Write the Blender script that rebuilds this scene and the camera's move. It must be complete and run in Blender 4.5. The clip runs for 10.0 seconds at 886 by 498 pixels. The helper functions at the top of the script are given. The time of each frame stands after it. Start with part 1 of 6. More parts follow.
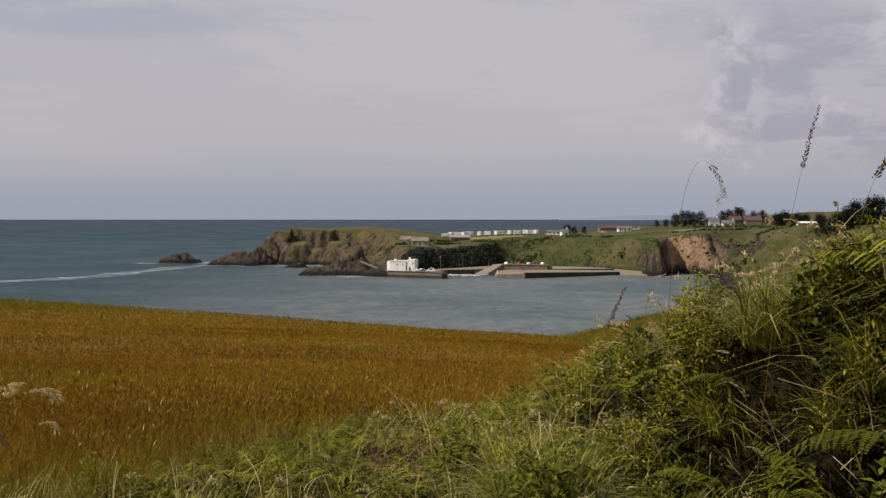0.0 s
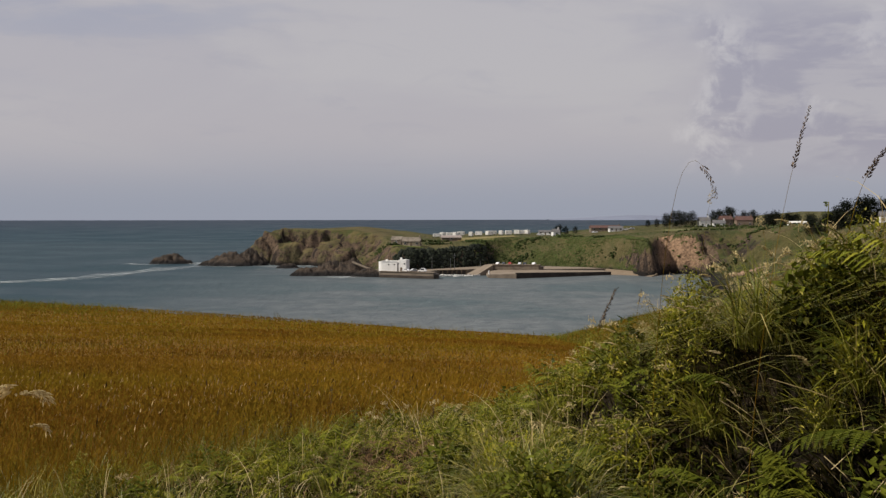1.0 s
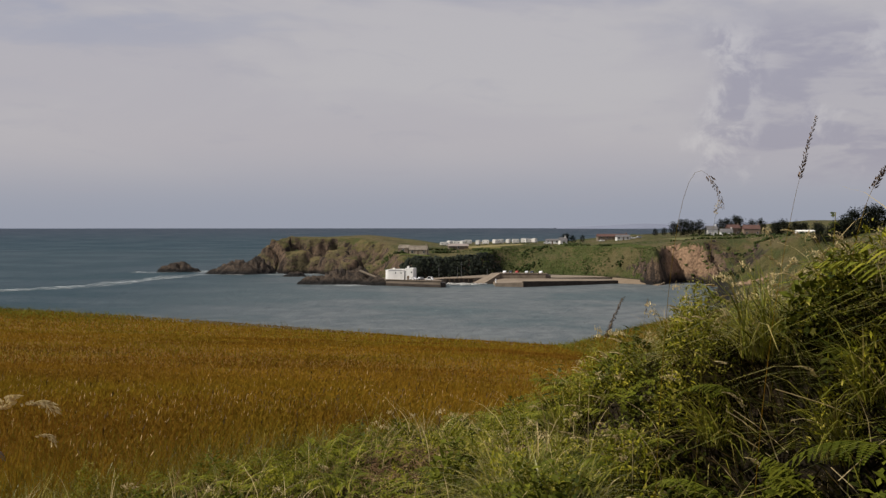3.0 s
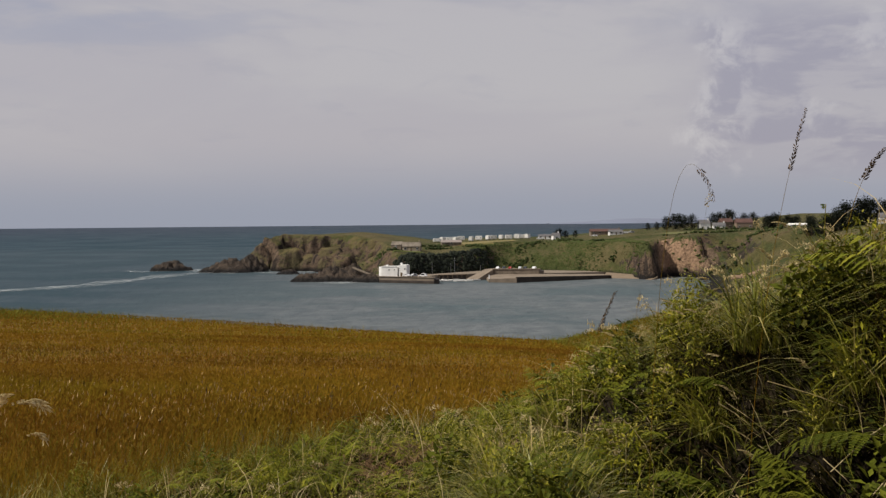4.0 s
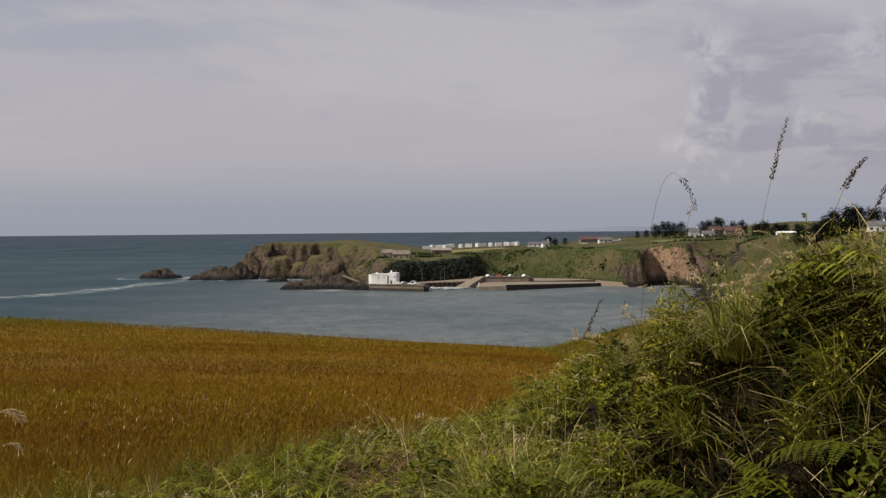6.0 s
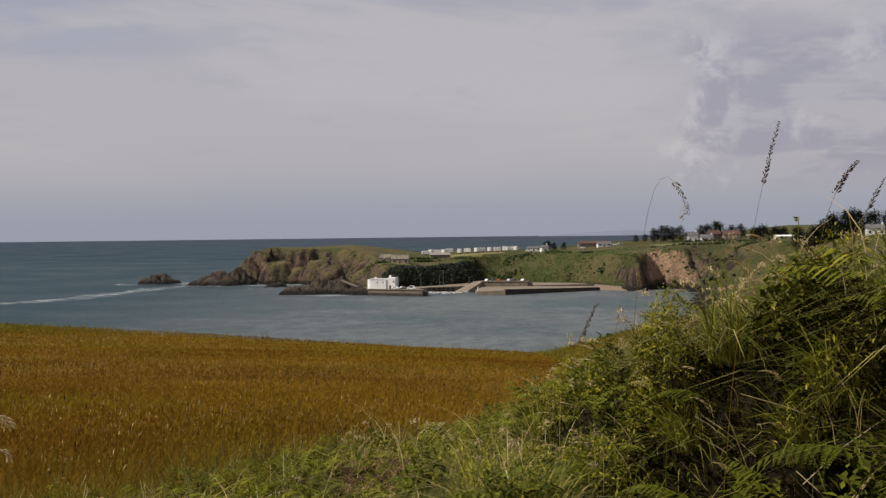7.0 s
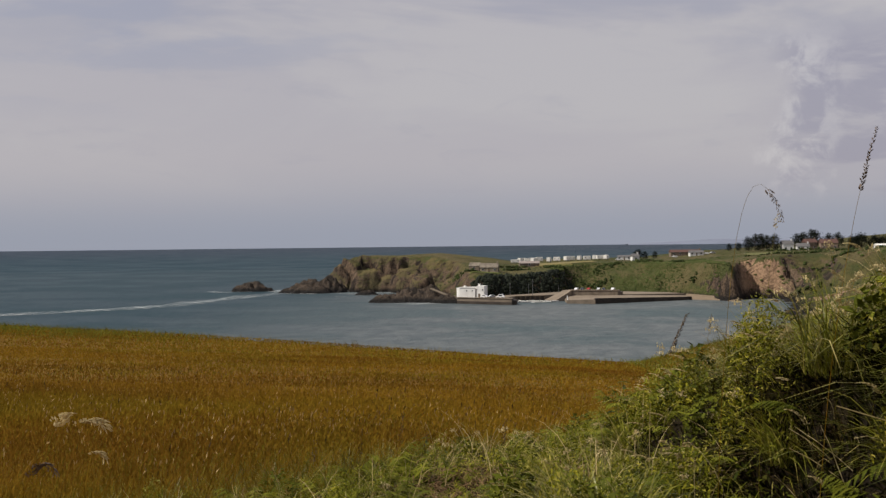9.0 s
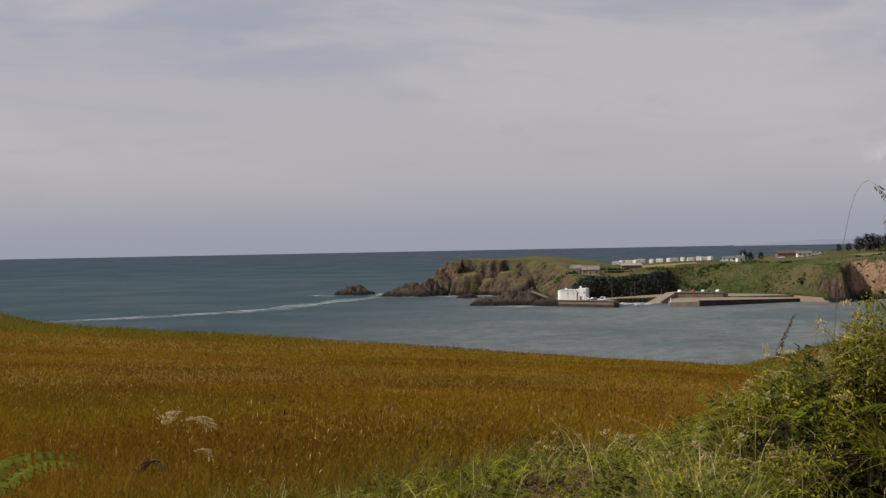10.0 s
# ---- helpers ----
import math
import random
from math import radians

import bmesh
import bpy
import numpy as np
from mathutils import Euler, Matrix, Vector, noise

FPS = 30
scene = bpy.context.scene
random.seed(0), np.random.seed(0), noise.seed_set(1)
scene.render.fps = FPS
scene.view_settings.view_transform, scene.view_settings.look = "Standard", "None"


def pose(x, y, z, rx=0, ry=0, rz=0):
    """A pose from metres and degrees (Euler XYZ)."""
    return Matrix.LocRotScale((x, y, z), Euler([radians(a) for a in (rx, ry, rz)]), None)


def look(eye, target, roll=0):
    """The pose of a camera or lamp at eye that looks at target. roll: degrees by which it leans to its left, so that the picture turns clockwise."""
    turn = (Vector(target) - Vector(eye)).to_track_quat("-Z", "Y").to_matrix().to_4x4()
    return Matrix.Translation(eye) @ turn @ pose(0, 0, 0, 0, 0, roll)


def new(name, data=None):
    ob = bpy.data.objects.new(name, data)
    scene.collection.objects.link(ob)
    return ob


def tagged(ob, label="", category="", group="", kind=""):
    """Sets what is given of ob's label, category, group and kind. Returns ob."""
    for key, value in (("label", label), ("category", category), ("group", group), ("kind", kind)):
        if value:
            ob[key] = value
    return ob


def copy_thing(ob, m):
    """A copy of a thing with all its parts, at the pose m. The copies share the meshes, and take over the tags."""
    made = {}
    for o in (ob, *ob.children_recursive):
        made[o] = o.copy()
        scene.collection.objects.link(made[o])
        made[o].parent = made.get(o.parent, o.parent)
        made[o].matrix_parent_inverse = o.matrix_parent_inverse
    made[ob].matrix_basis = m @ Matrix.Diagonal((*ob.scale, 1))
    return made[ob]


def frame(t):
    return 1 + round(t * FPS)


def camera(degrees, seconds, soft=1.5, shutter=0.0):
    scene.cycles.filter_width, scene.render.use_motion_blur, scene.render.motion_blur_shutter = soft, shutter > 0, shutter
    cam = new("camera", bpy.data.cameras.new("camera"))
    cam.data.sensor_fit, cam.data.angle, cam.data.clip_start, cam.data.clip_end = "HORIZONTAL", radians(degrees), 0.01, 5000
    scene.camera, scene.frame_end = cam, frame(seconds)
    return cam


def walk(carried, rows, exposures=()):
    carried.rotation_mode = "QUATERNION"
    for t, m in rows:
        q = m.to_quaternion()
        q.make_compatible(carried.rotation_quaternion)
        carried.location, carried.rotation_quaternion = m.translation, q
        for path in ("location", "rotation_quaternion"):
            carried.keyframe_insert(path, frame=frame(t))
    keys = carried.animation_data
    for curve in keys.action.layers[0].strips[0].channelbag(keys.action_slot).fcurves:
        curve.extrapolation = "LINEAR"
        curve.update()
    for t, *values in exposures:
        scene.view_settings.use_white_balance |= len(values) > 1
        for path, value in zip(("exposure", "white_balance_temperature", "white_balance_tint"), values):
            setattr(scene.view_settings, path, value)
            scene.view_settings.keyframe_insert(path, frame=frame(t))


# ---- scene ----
cam = camera(42.81, 10.0, soft=1.4)
EYE = 36.0


def rows_of(table):
    return [(t, pose(x, 0, EYE + z, 90 + pitch, 0, yaw) @ pose(0, 0, 0, 0, 0, -lean)) for t, x, z, yaw, pitch, lean in table]


# seconds, sideways and upward drift of the eye, turn to the left, pitch, lean to the right
WALK = [
    (0.0, 0.000, 0.000, 0.000, -1.904, 0.000), (0.5, -0.001, 0.000, -0.046, -1.979, 0.091),
    (1.0, -0.001, 0.002, -0.435, -1.892, 0.079), (1.5, 0.002, 0.006, -0.401, -1.757, 0.300),
    (2.0, 0.004, 0.010, -0.352, -1.634, 0.330), (2.5, 0.000, 0.011, -0.024, -1.499, -0.060),
    (2.7, 0.001, 0.010, -0.020, -1.410, -0.050), (3.8, 0.008, 0.005, -0.420, -1.700, 0.450),
    (4.0, 0.010, 0.004, -0.428, -1.648, 0.540), (4.5, 0.024, 0.006, -0.691, -1.442, 0.374),
    (5.0, 0.030, 0.010, -0.745, -1.247, 0.150), (5.5, 0.031, 0.008, -0.746, -1.276, 0.307),
    (5.7, 0.034, 0.008, -0.850, -1.360, 0.400), (6.8, 0.064, 0.008, -1.010, -0.800, 0.600),
    (7.0, 0.068, 0.008, -1.010, -1.022, 0.678), (7.5, 0.073, 0.007, -0.951, -1.117, 0.850),
    (8.0, 0.073, 0.004, -0.510, -1.266, 0.871), (8.5, 0.075, 0.006, 0.881, -1.331, 1.000),
    (9.0, 0.074, 0.006, 3.505, -0.543, 0.650), (9.5, 0.076, 0.002, 6.473, -0.557, 0.700),
    (10.0, 0.082, -0.002, 8.596, -0.315, 1.120),
]
walk(cam, rows_of(WALK), [(0.0, 0.1), (0.5, 0.0), (10.0, 0.0)])

# ---- light ----
SUN_EL, SUN_AZ = 48.0, 256.0          # degrees; azimuth clockwise from +y
sun = new("sun", bpy.data.lights.new("sun", "SUN"))
sun.data.energy, sun.data.angle, sun.data.color = 5.0, radians(0.6), (1.0, 0.93, 0.82)
sun_way = Vector((math.sin(radians(SUN_AZ)) * math.cos(radians(SUN_EL)), math.cos(radians(SUN_AZ)) * math.cos(radians(SUN_EL)), math.sin(radians(SUN_EL))))
sun.matrix_world = look(sun_way * 50 + Vector((0, 0, EYE)), (0, 0, EYE))


class Nodes:
    """Short hand for a node tree."""

    def __init__(self, tree):
        self.t = tree
        tree.nodes.clear()

    def n(self, kind, ins=None):
        return self.fill(self.t.nodes.new(kind), ins)

    def fill(self, node, ins):
        for k, v in (ins or {}).items():
            if isinstance(v, bpy.types.NodeSocket):
                self.t.links.new(v, node.inputs[k])
            else:
                node.inputs[k].default_value = v
        return node

    def math(self, op, a, b=0.0, c=0.0, clamp=False):
        node = self.n("ShaderNodeMath", {0: a, 1: b, 2: c})
        node.operation, node.use_clamp = op, clamp
        return node.outputs[0]

    def remap(self, v, a, b, c=0.0, d=1.0):
        node = self.n("ShaderNodeMapRange", {0: v, 1: a, 2: b, 3: c, 4: d})
        node.interpolation_type = "SMOOTHSTEP"
        return node.outputs[0]

    def mix(self, f, a, b, how="MIX"):
        a, b = [(*v, 1.0) if isinstance(v, tuple) and len(v) == 3 else v for v in (a, b)]
        node = self.t.nodes.new("ShaderNodeMix")
        node.data_type, node.blend_type = "RGBA", how
        return self.fill(node, {0: f, 6: a, 7: b}).outputs[2]

    def noise(self, vec, scale, detail=4.0, rough=0.55, distort=0.0):
        return self.n("ShaderNodeTexNoise", {"Vector": vec, "Scale": scale, "Detail": detail, "Roughness": rough, "Distortion": distort}).outputs[0]

    def stretch(self, vec, sx, sy, sz, loc=(0, 0, 0)):
        return self.n("ShaderNodeMapping", {"Vector": vec, "Scale": (sx, sy, sz), "Location": loc}).outputs[0]


world = bpy.data.worlds.new("sky")
scene.world = world
world.use_nodes = True
w = Nodes(world.node_tree)
sky = w.n("ShaderNodeTexSky")
sky.sky_type, sky.sun_disc = "NISHITA", False
sky.sun_elevation, sky.sun_rotation = radians(SUN_EL), radians(SUN_AZ)
sky.air_density, sky.dust_density, sky.altitude = 1.2, 2.5, 30.0
way = w.n("ShaderNodeTexCoord").outputs["Generated"]
sep = w.n("ShaderNodeSeparateXYZ", {0: way})
up = sep.outputs[2]
# layered grey cloud: soft long streaks, lighter in the middle heights, bluer towards the sea
flat = w.stretch(way, 1.0, 1.0, 3.4)
soft = w.noise(flat, 3.2, 5.0, 0.55, 0.4)
fine = w.noise(flat, 11.0, 6.0, 0.6, 0.6)
veil = w.mix(w.remap(up, 0.0, 0.075), (3.42, 3.66, 4.42), (4.60, 4.36, 4.74))
veil = w.mix(w.math("MULTIPLY", w.remap(soft, 0.40, 0.62), w.remap(up, 0.02, 0.11)), veil, (4.98, 4.75, 4.98))
veil = w.mix(w.math("MULTIPLY", w.remap(fine, 0.55, 0.75), 0.35), veil, (3.9, 3.8, 4.4))
veil = w.mix(w.math("MULTIPLY", w.remap(up, 0.13, 0.2), w.remap(soft, 0.58, 0.42)), veil, (3.9, 3.85, 4.5))
# thinner cloud with blue showing, high to the seaward side
side_way = w.math("DIVIDE", sep.outputs[0], w.math("MAXIMUM", sep.outputs[1], 0.05))
thin_ = w.noise(w.stretch(way, 1.0, 1.0, 5.0, (0.2, 0.6, 0.1)), 5.0, 5.0, 0.55, 0.4)
blue_gap = w.math("MULTIPLY", w.math("MULTIPLY", w.remap(up, 0.09, 0.18), w.remap(side_way, 0.05, -0.35)), w.remap(thin_, 0.46, 0.60))
veil = w.mix(w.math("MULTIPLY", blue_gap, 0.7), veil, (3.55, 3.65, 4.55))
# a bank of heaped cloud over the land
puff = w.noise(w.stretch(way, 1.0, 1.0, 1.3, (0.1, 0.2, 0.4)), 19.0, 5.0, 0.55, 0.2)
ragged = w.math("ADD", side_way, w.math("MULTIPLY", w.math("SUBTRACT", puff, 0.5), 0.07))
front = w.math("MULTIPLY", w.remap(sep.outputs[1], 0.0, 0.2), w.math("MULTIPLY", w.remap(up, 0.185, 0.145), w.remap(up, 0.02, 0.06)))
region = w.math("MULTIPLY", w.remap(ragged, 0.212, 0.262), front)
streak = w.noise(w.stretch(way, 1.0, 1.0, 4.0, (0.4, 0.1, 0.3)), 10.0, 5.0, 0.55, 0.3)
knob = w.noise(w.stretch(way, 1.0, 1.0, 1.0, (0.7, 0.3, 0.9)), 30.0, 5.0, 0.6, 0.3)
rim = w.math("MULTIPLY", w.math("MULTIPLY", w.remap(ragged, 0.216, 0.238), w.remap(ragged, 0.300, 0.255)), w.math("MULTIPLY", front, w.remap(knob, 0.46, 0.62)))
veil = w.mix(w.math("MULTIPLY", region, 0.4), veil, (4.05, 3.85, 4.45))
veil = w.mix(w.math("MULTIPLY", w.math("MULTIPLY", region, w.remap(streak, 0.43, 0.57)), 0.85), veil, (3.40, 3.25, 4.00))
veil = w.mix(w.math("MULTIPLY", w.math("MULTIPLY", region, w.remap(w.math("ADD", w.math("MULTIPLY", puff, 0.6), w.math("MULTIPLY", knob, 0.4)), 0.52, 0.64)), 0.55), veil, (5.9, 5.65, 5.85))
veil = w.mix(w.math("MULTIPLY", rim, 0.5), veil, (6.3, 6.05, 6.15))
seen = w.mix(0.9, sky.outputs[0], veil)
back = w.n("ShaderNodeBackground", {"Color": seen, "Strength": 0.1})
w.n("ShaderNodeOutputWorld", {"Surface": back.outputs[0]})


# ---- materials ----
def material(name):
    m = bpy.data.materials.new(name)
    m.use_nodes = True
    return m, Nodes(m.node_tree)


def finish(m, g, colour, rough=0.8, bump=None, height=0.02, metal=0.0, spec=0.3, thin=0.0, normal=None):
    ins = {"Base Color": (*colour, 1.0) if isinstance(colour, tuple) else colour, "Roughness": rough, "Metallic": metal, "Specular IOR Level": spec}
    if bump is not None:
        ins["Normal"] = g.n("ShaderNodeBump", {"Height": bump, "Strength": 1.0, "Distance": height}).outputs[0]
    shade = g.n("ShaderNodeBsdfPrincipled", ins).outputs[0]
    if thin:
        tl = g.n("ShaderNodeBsdfTranslucent", {"Color": ins["Base Color"]}).outputs[0]
        shade = g.n("ShaderNodeMixShader", {0: thin, 1: shade, 2: tl}).outputs[0]
    g.n("ShaderNodeOutputMaterial", {"Surface": shade})
    return m


def plain(name, colour, rough=0.7, metal=0.0, vary=0.15, scale=3.0, bump=0.01, spec=0.3):
    """A painted, stone or metal surface with blotches and fine grain."""
    m, g = material(name)
    at = g.n("ShaderNodeTexCoord").outputs["Object"]
    big, small = g.noise(at, scale, 4.0), g.noise(at, scale * 9, 5.0, 0.6)
    dark = tuple(c * (1 - vary * 1.6) for c in colour)
    c = g.mix(g.remap(big, 0.35, 0.7), colour, dark)
    c = g.mix(g.math("MULTIPLY", g.remap(small, 0.5, 0.75), 0.5), c, dark)
    return finish(m, g, c, rough, small, bump, metal, spec)


def leafy(name, colours, thin=0.3, rough=0.5, spec=0.3, patch=0.5, patch_tint=None, other=None, wide=1.0):
    """Leaves, blades and stems: each one differs a little, with patches over metres."""
    m, g = material(name)
    geo = g.n("ShaderNodeNewGeometry")
    rnd = geo.outputs["Random Per Island"]
    ramp = g.n("ShaderNodeValToRGB", {0: rnd})
    el = ramp.color_ramp.elements
    while len(el) < len(colours):
        el.new(0.5)
    for i, c in enumerate(colours):
        el[i].position, el[i].color = i / (len(colours) - 1), (*c, 1.0)
    at = geo.outputs["Position"]
    big = g.noise(g.stretch(at, wide, 1.0, 1.0), patch, 3.0)
    tint = patch_tint or tuple(v * 0.6 for v in colours[0])
    c = g.mix(g.math("MULTIPLY", g.remap(big, 0.44, 0.62), 0.7), ramp.outputs[0], tint)
    if other:
        drift = g.noise(g.stretch(at, 0.6 * wide, 1.0, 1.0, (40, 7, 0)), patch * 1.3, 4.0)
        c = g.mix(g.math("MULTIPLY", g.remap(drift, 0.46, 0.62), 0.65), c, other)
    small = g.noise(at, 60.0, 2.0)
    c = g.mix(g.math("MULTIPLY", g.remap(small, 0.45, 0.7), 0.25), c, tuple(v * 0.55 for v in colours[-1]))
    return finish(m, g, c, rough, None, 0.0, 0.0, spec, thin)


def soil(name, a, b, c3, s1=0.6, s2=9.0, bump=0.05):
    m, g = material(name)
    at = g.n("ShaderNodeNewGeometry").outputs["Position"]
    big, small = g.noise(at, s1, 4.0), g.noise(at, s2, 6.0, 0.65)
    c = g.mix(g.remap(big, 0.38, 0.62), a, b)
    c = g.mix(g.math("MULTIPLY", g.remap(small, 0.42, 0.68), 0.8), c, c3)
    return finish(m, g, c, 0.95, small, bump, 0.0, 0.1)


def land_material():
    """Turf, scrub and rock: rock where the ground is steep."""
    m, g = material("land")
    geo = g.n("ShaderNodeNewGeometry")
    at = geo.outputs["Position"]
    steep = g.n("ShaderNodeSeparateXYZ", {0: geo.outputs["True Normal"]}).outputs[2]
    z = g.n("ShaderNodeSeparateXYZ", {0: at}).outputs[2]
    x = g.n("ShaderNodeSeparateXYZ", {0: at}).outputs[0]
    big, mid, small = g.noise(at, 0.018, 4.0), g.noise(at, 0.09, 5.0, 0.6), g.noise(at, 0.7, 6.0, 0.65)
    turf = g.mix(g.remap(big, 0.42, 0.6), (0.060, 0.066, 0.022), (0.098, 0.088, 0.036))
    turf = g.mix(g.remap(x, 10.0, -50.0, 0.0, 0.75), turf, g.mix(g.remap(mid, 0.4, 0.6), (0.150, 0.116, 0.052), (0.098, 0.082, 0.034)))
    turf = g.mix(g.remap(x, 122.0, 150.0, 0.0, 0.7), turf, g.mix(g.remap(mid, 0.4, 0.6), (0.090, 0.078, 0.030), (0.050, 0.050, 0.020)))
    turf = g.mix(g.math("MULTIPLY", g.remap(mid, 0.45, 0.65), 0.75), turf, (0.052, 0.064, 0.022))
    turf = g.mix(g.math("MULTIPLY", g.remap(small, 0.5, 0.7), 0.5), turf, (0.034, 0.042, 0.016))
    heath = g.noise(g.stretch(at, 1.0, 0.5, 1.0, (5, 3, 0)), 0.05, 5.0, 0.65)
    turf = g.mix(g.math("MULTIPLY", g.remap(heath, 0.50, 0.62), g.remap(x, 20.0, -20.0, 0.0, 0.8)), turf, (0.046, 0.042, 0.020))
    dry = g.noise(g.stretch(at, 1.0, 0.4, 1.0, (31, 8, 2)), 0.06, 5.0, 0.65)
    turf = g.mix(g.math("MULTIPLY", g.remap(dry, 0.48, 0.60), 0.6), turf, (0.120, 0.095, 0.048))
    stone = g.mix(g.remap(mid, 0.4, 0.62), (0.135, 0.094, 0.064), (0.058, 0.043, 0.034))
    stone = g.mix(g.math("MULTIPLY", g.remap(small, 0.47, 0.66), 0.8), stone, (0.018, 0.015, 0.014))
    # Crevice shadow painted as dark upright streaks, with paler streaks between them.
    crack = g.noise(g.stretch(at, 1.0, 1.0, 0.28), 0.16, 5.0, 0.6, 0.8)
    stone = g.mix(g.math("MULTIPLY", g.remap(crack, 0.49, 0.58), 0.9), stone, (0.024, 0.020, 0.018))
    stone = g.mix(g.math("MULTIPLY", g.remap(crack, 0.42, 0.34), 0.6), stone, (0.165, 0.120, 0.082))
    clay = g.mix(g.remap(small, 0.4, 0.65), (0.33, 0.215, 0.135), (0.19, 0.122, 0.080))
    stone = g.mix(g.math("MULTIPLY", g.math("MULTIPLY", g.remap(x, 126.0, 131.0), g.remap(x, 156.0, 148.0)), g.remap(g.math("ADD", z, g.math("MULTIPLY", mid, 10.0)), 8.0, 12.0)), stone, clay)
    lichen = g.mix(g.remap(small, 0.45, 0.6), (0.140, 0.115, 0.058), (0.085, 0.080, 0.038))
    stone = g.mix(g.math("MULTIPLY", g.remap(mid, 0.52, 0.6), g.remap(x, 60.0, 20.0, 0.0, 0.6)), stone, lichen)
    green_bias = g.math("MULTIPLY", g.math("MULTIPLY", g.remap(x, 36.0, 50.0), g.remap(x, 119.0, 112.0)), 0.2)
    green_bias = g.math("ADD", green_bias, g.math("MULTIPLY", g.remap(x, 24.0, 10.0), g.remap(z, 9.0, 18.0, 0.0, 0.16)))
    y = g.n("ShaderNodeSeparateXYZ", {0: at}).outputs[1]
    green_bias = g.math("ADD", green_bias, g.math("MULTIPLY", g.remap(x, 90.0, 110.0), g.remap(y, 634.0, 612.0, 0.0, 0.5)))
    green_bias = g.math("ADD", green_bias, g.math("MULTIPLY", g.math("MULTIPLY", g.remap(x, 104.0, 110.0), g.remap(x, 127.0, 121.0)), g.remap(z, 7.0, 13.0, 0.0, 0.4)))
    edge = g.math("ADD", g.math("ADD", steep, green_bias), g.math("MULTIPLY", g.math("SUBTRACT", mid, 0.5), 0.55))
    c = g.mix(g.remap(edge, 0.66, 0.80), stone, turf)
    c = g.mix(g.remap(g.math("ADD", z, g.math("MULTIPLY", mid, 4.0)), 6.0, 3.0), c, (0.016, 0.014, 0.013))
    lumps = g.math("ADD", g.noise(at, 0.3, 5.0, 0.65), g.math("MULTIPLY", small, 0.5))
    return finish(m, g, c, 0.95, lumps, 3.0, 0.0, 0.1)


def rock_material():
    m, g = material("sea_rock")
    at = g.n("ShaderNodeNewGeometry").outputs["Position"]
    z = g.n("ShaderNodeSeparateXYZ", {0: at}).outputs[2]
    mid, small = g.noise(at, 0.22, 5.0, 0.6), g.noise(at, 1.3, 6.0, 0.65)
    c = g.mix(g.remap(mid, 0.4, 0.62), (0.092, 0.068, 0.050), (0.036, 0.029, 0.024))
    c = g.mix(g.math("MULTIPLY", g.remap(small, 0.45, 0.68), 0.7), c, (0.026, 0.022, 0.02))
    c = g.mix(g.remap(g.math("ADD", z, g.math("MULTIPLY", mid, 3.0)), 5.0, 2.6), c, (0.012, 0.011, 0.011))
    return finish(m, g, c, 0.85, g.math("ADD", mid, small), 1.6, 0.0, 0.2)


def sea_material():
    m, g = material("sea")
    at = g.n("ShaderNodeNewGeometry").outputs["Position"]
    y = g.n("ShaderNodeSeparateXYZ", {0: at}).outputs[1]
    turned = g.n("ShaderNodeMapping", {"Vector": at, "Rotation": (0, 0, radians(14))}).outputs[0]
    swell = g.noise(g.stretch(turned, 0.8, 0.5, 1.0), 0.05, 4.0, 0.6)
    chop = g.noise(g.stretch(at, 0.7, 0.6, 1.0), 0.28, 6.0, 0.65)
    ripple = g.noise(g.stretch(at, 0.75, 0.6, 1.0), 0.17, 5.0, 0.68)
    calm = g.noise(g.stretch(turned, 0.7, 0.8, 1.0), 0.016, 5.0, 0.6)
    x = g.n("ShaderNodeSeparateXYZ", {0: at}).outputs[0]
    # Base colour grows darker and bluer with distance and to seaward.
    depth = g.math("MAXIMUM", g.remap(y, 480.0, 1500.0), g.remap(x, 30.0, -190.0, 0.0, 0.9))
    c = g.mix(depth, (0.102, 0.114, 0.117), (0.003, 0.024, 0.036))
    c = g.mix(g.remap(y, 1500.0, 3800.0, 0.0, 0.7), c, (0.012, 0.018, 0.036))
    near_share = g.math("SUBTRACT", 1.0, g.math("MULTIPLY", depth, 0.75))
    # Bright and dark sky reflections of wave facets, mottled into the base colour.
    c = g.mix(g.math("MULTIPLY", g.remap(calm, 0.42, 0.62, 0.0, 0.6), near_share), c, (0.052, 0.084, 0.092))
    c = g.mix(g.math("MULTIPLY", g.math("MULTIPLY", g.remap(ripple, 0.42, 0.62), 0.5), near_share), c, (0.044, 0.060, 0.068))
    c = g.mix(g.math("MULTIPLY", g.remap(ripple, 0.56, 0.36), g.math("MULTIPLY", g.remap(calm, 0.55, 0.4, 0.0, 0.6), near_share)), c, (0.128, 0.144, 0.144))
    crest = g.math("MULTIPLY", g.remap(chop, 0.63, 0.74), g.remap(calm, 0.45, 0.6))
    c = g.mix(g.math("MULTIPLY", crest, 0.5), c, (0.45, 0.48, 0.47))
    h = g.math("ADD", g.math("ADD", g.math("MULTIPLY", swell, 1.6), chop), g.math("MULTIPLY", ripple, 1.5))
    return finish(m, g, c, g.remap(calm, 0.4, 0.62, 0.40, 0.5), h, 0.8, 0.0, 0.035)


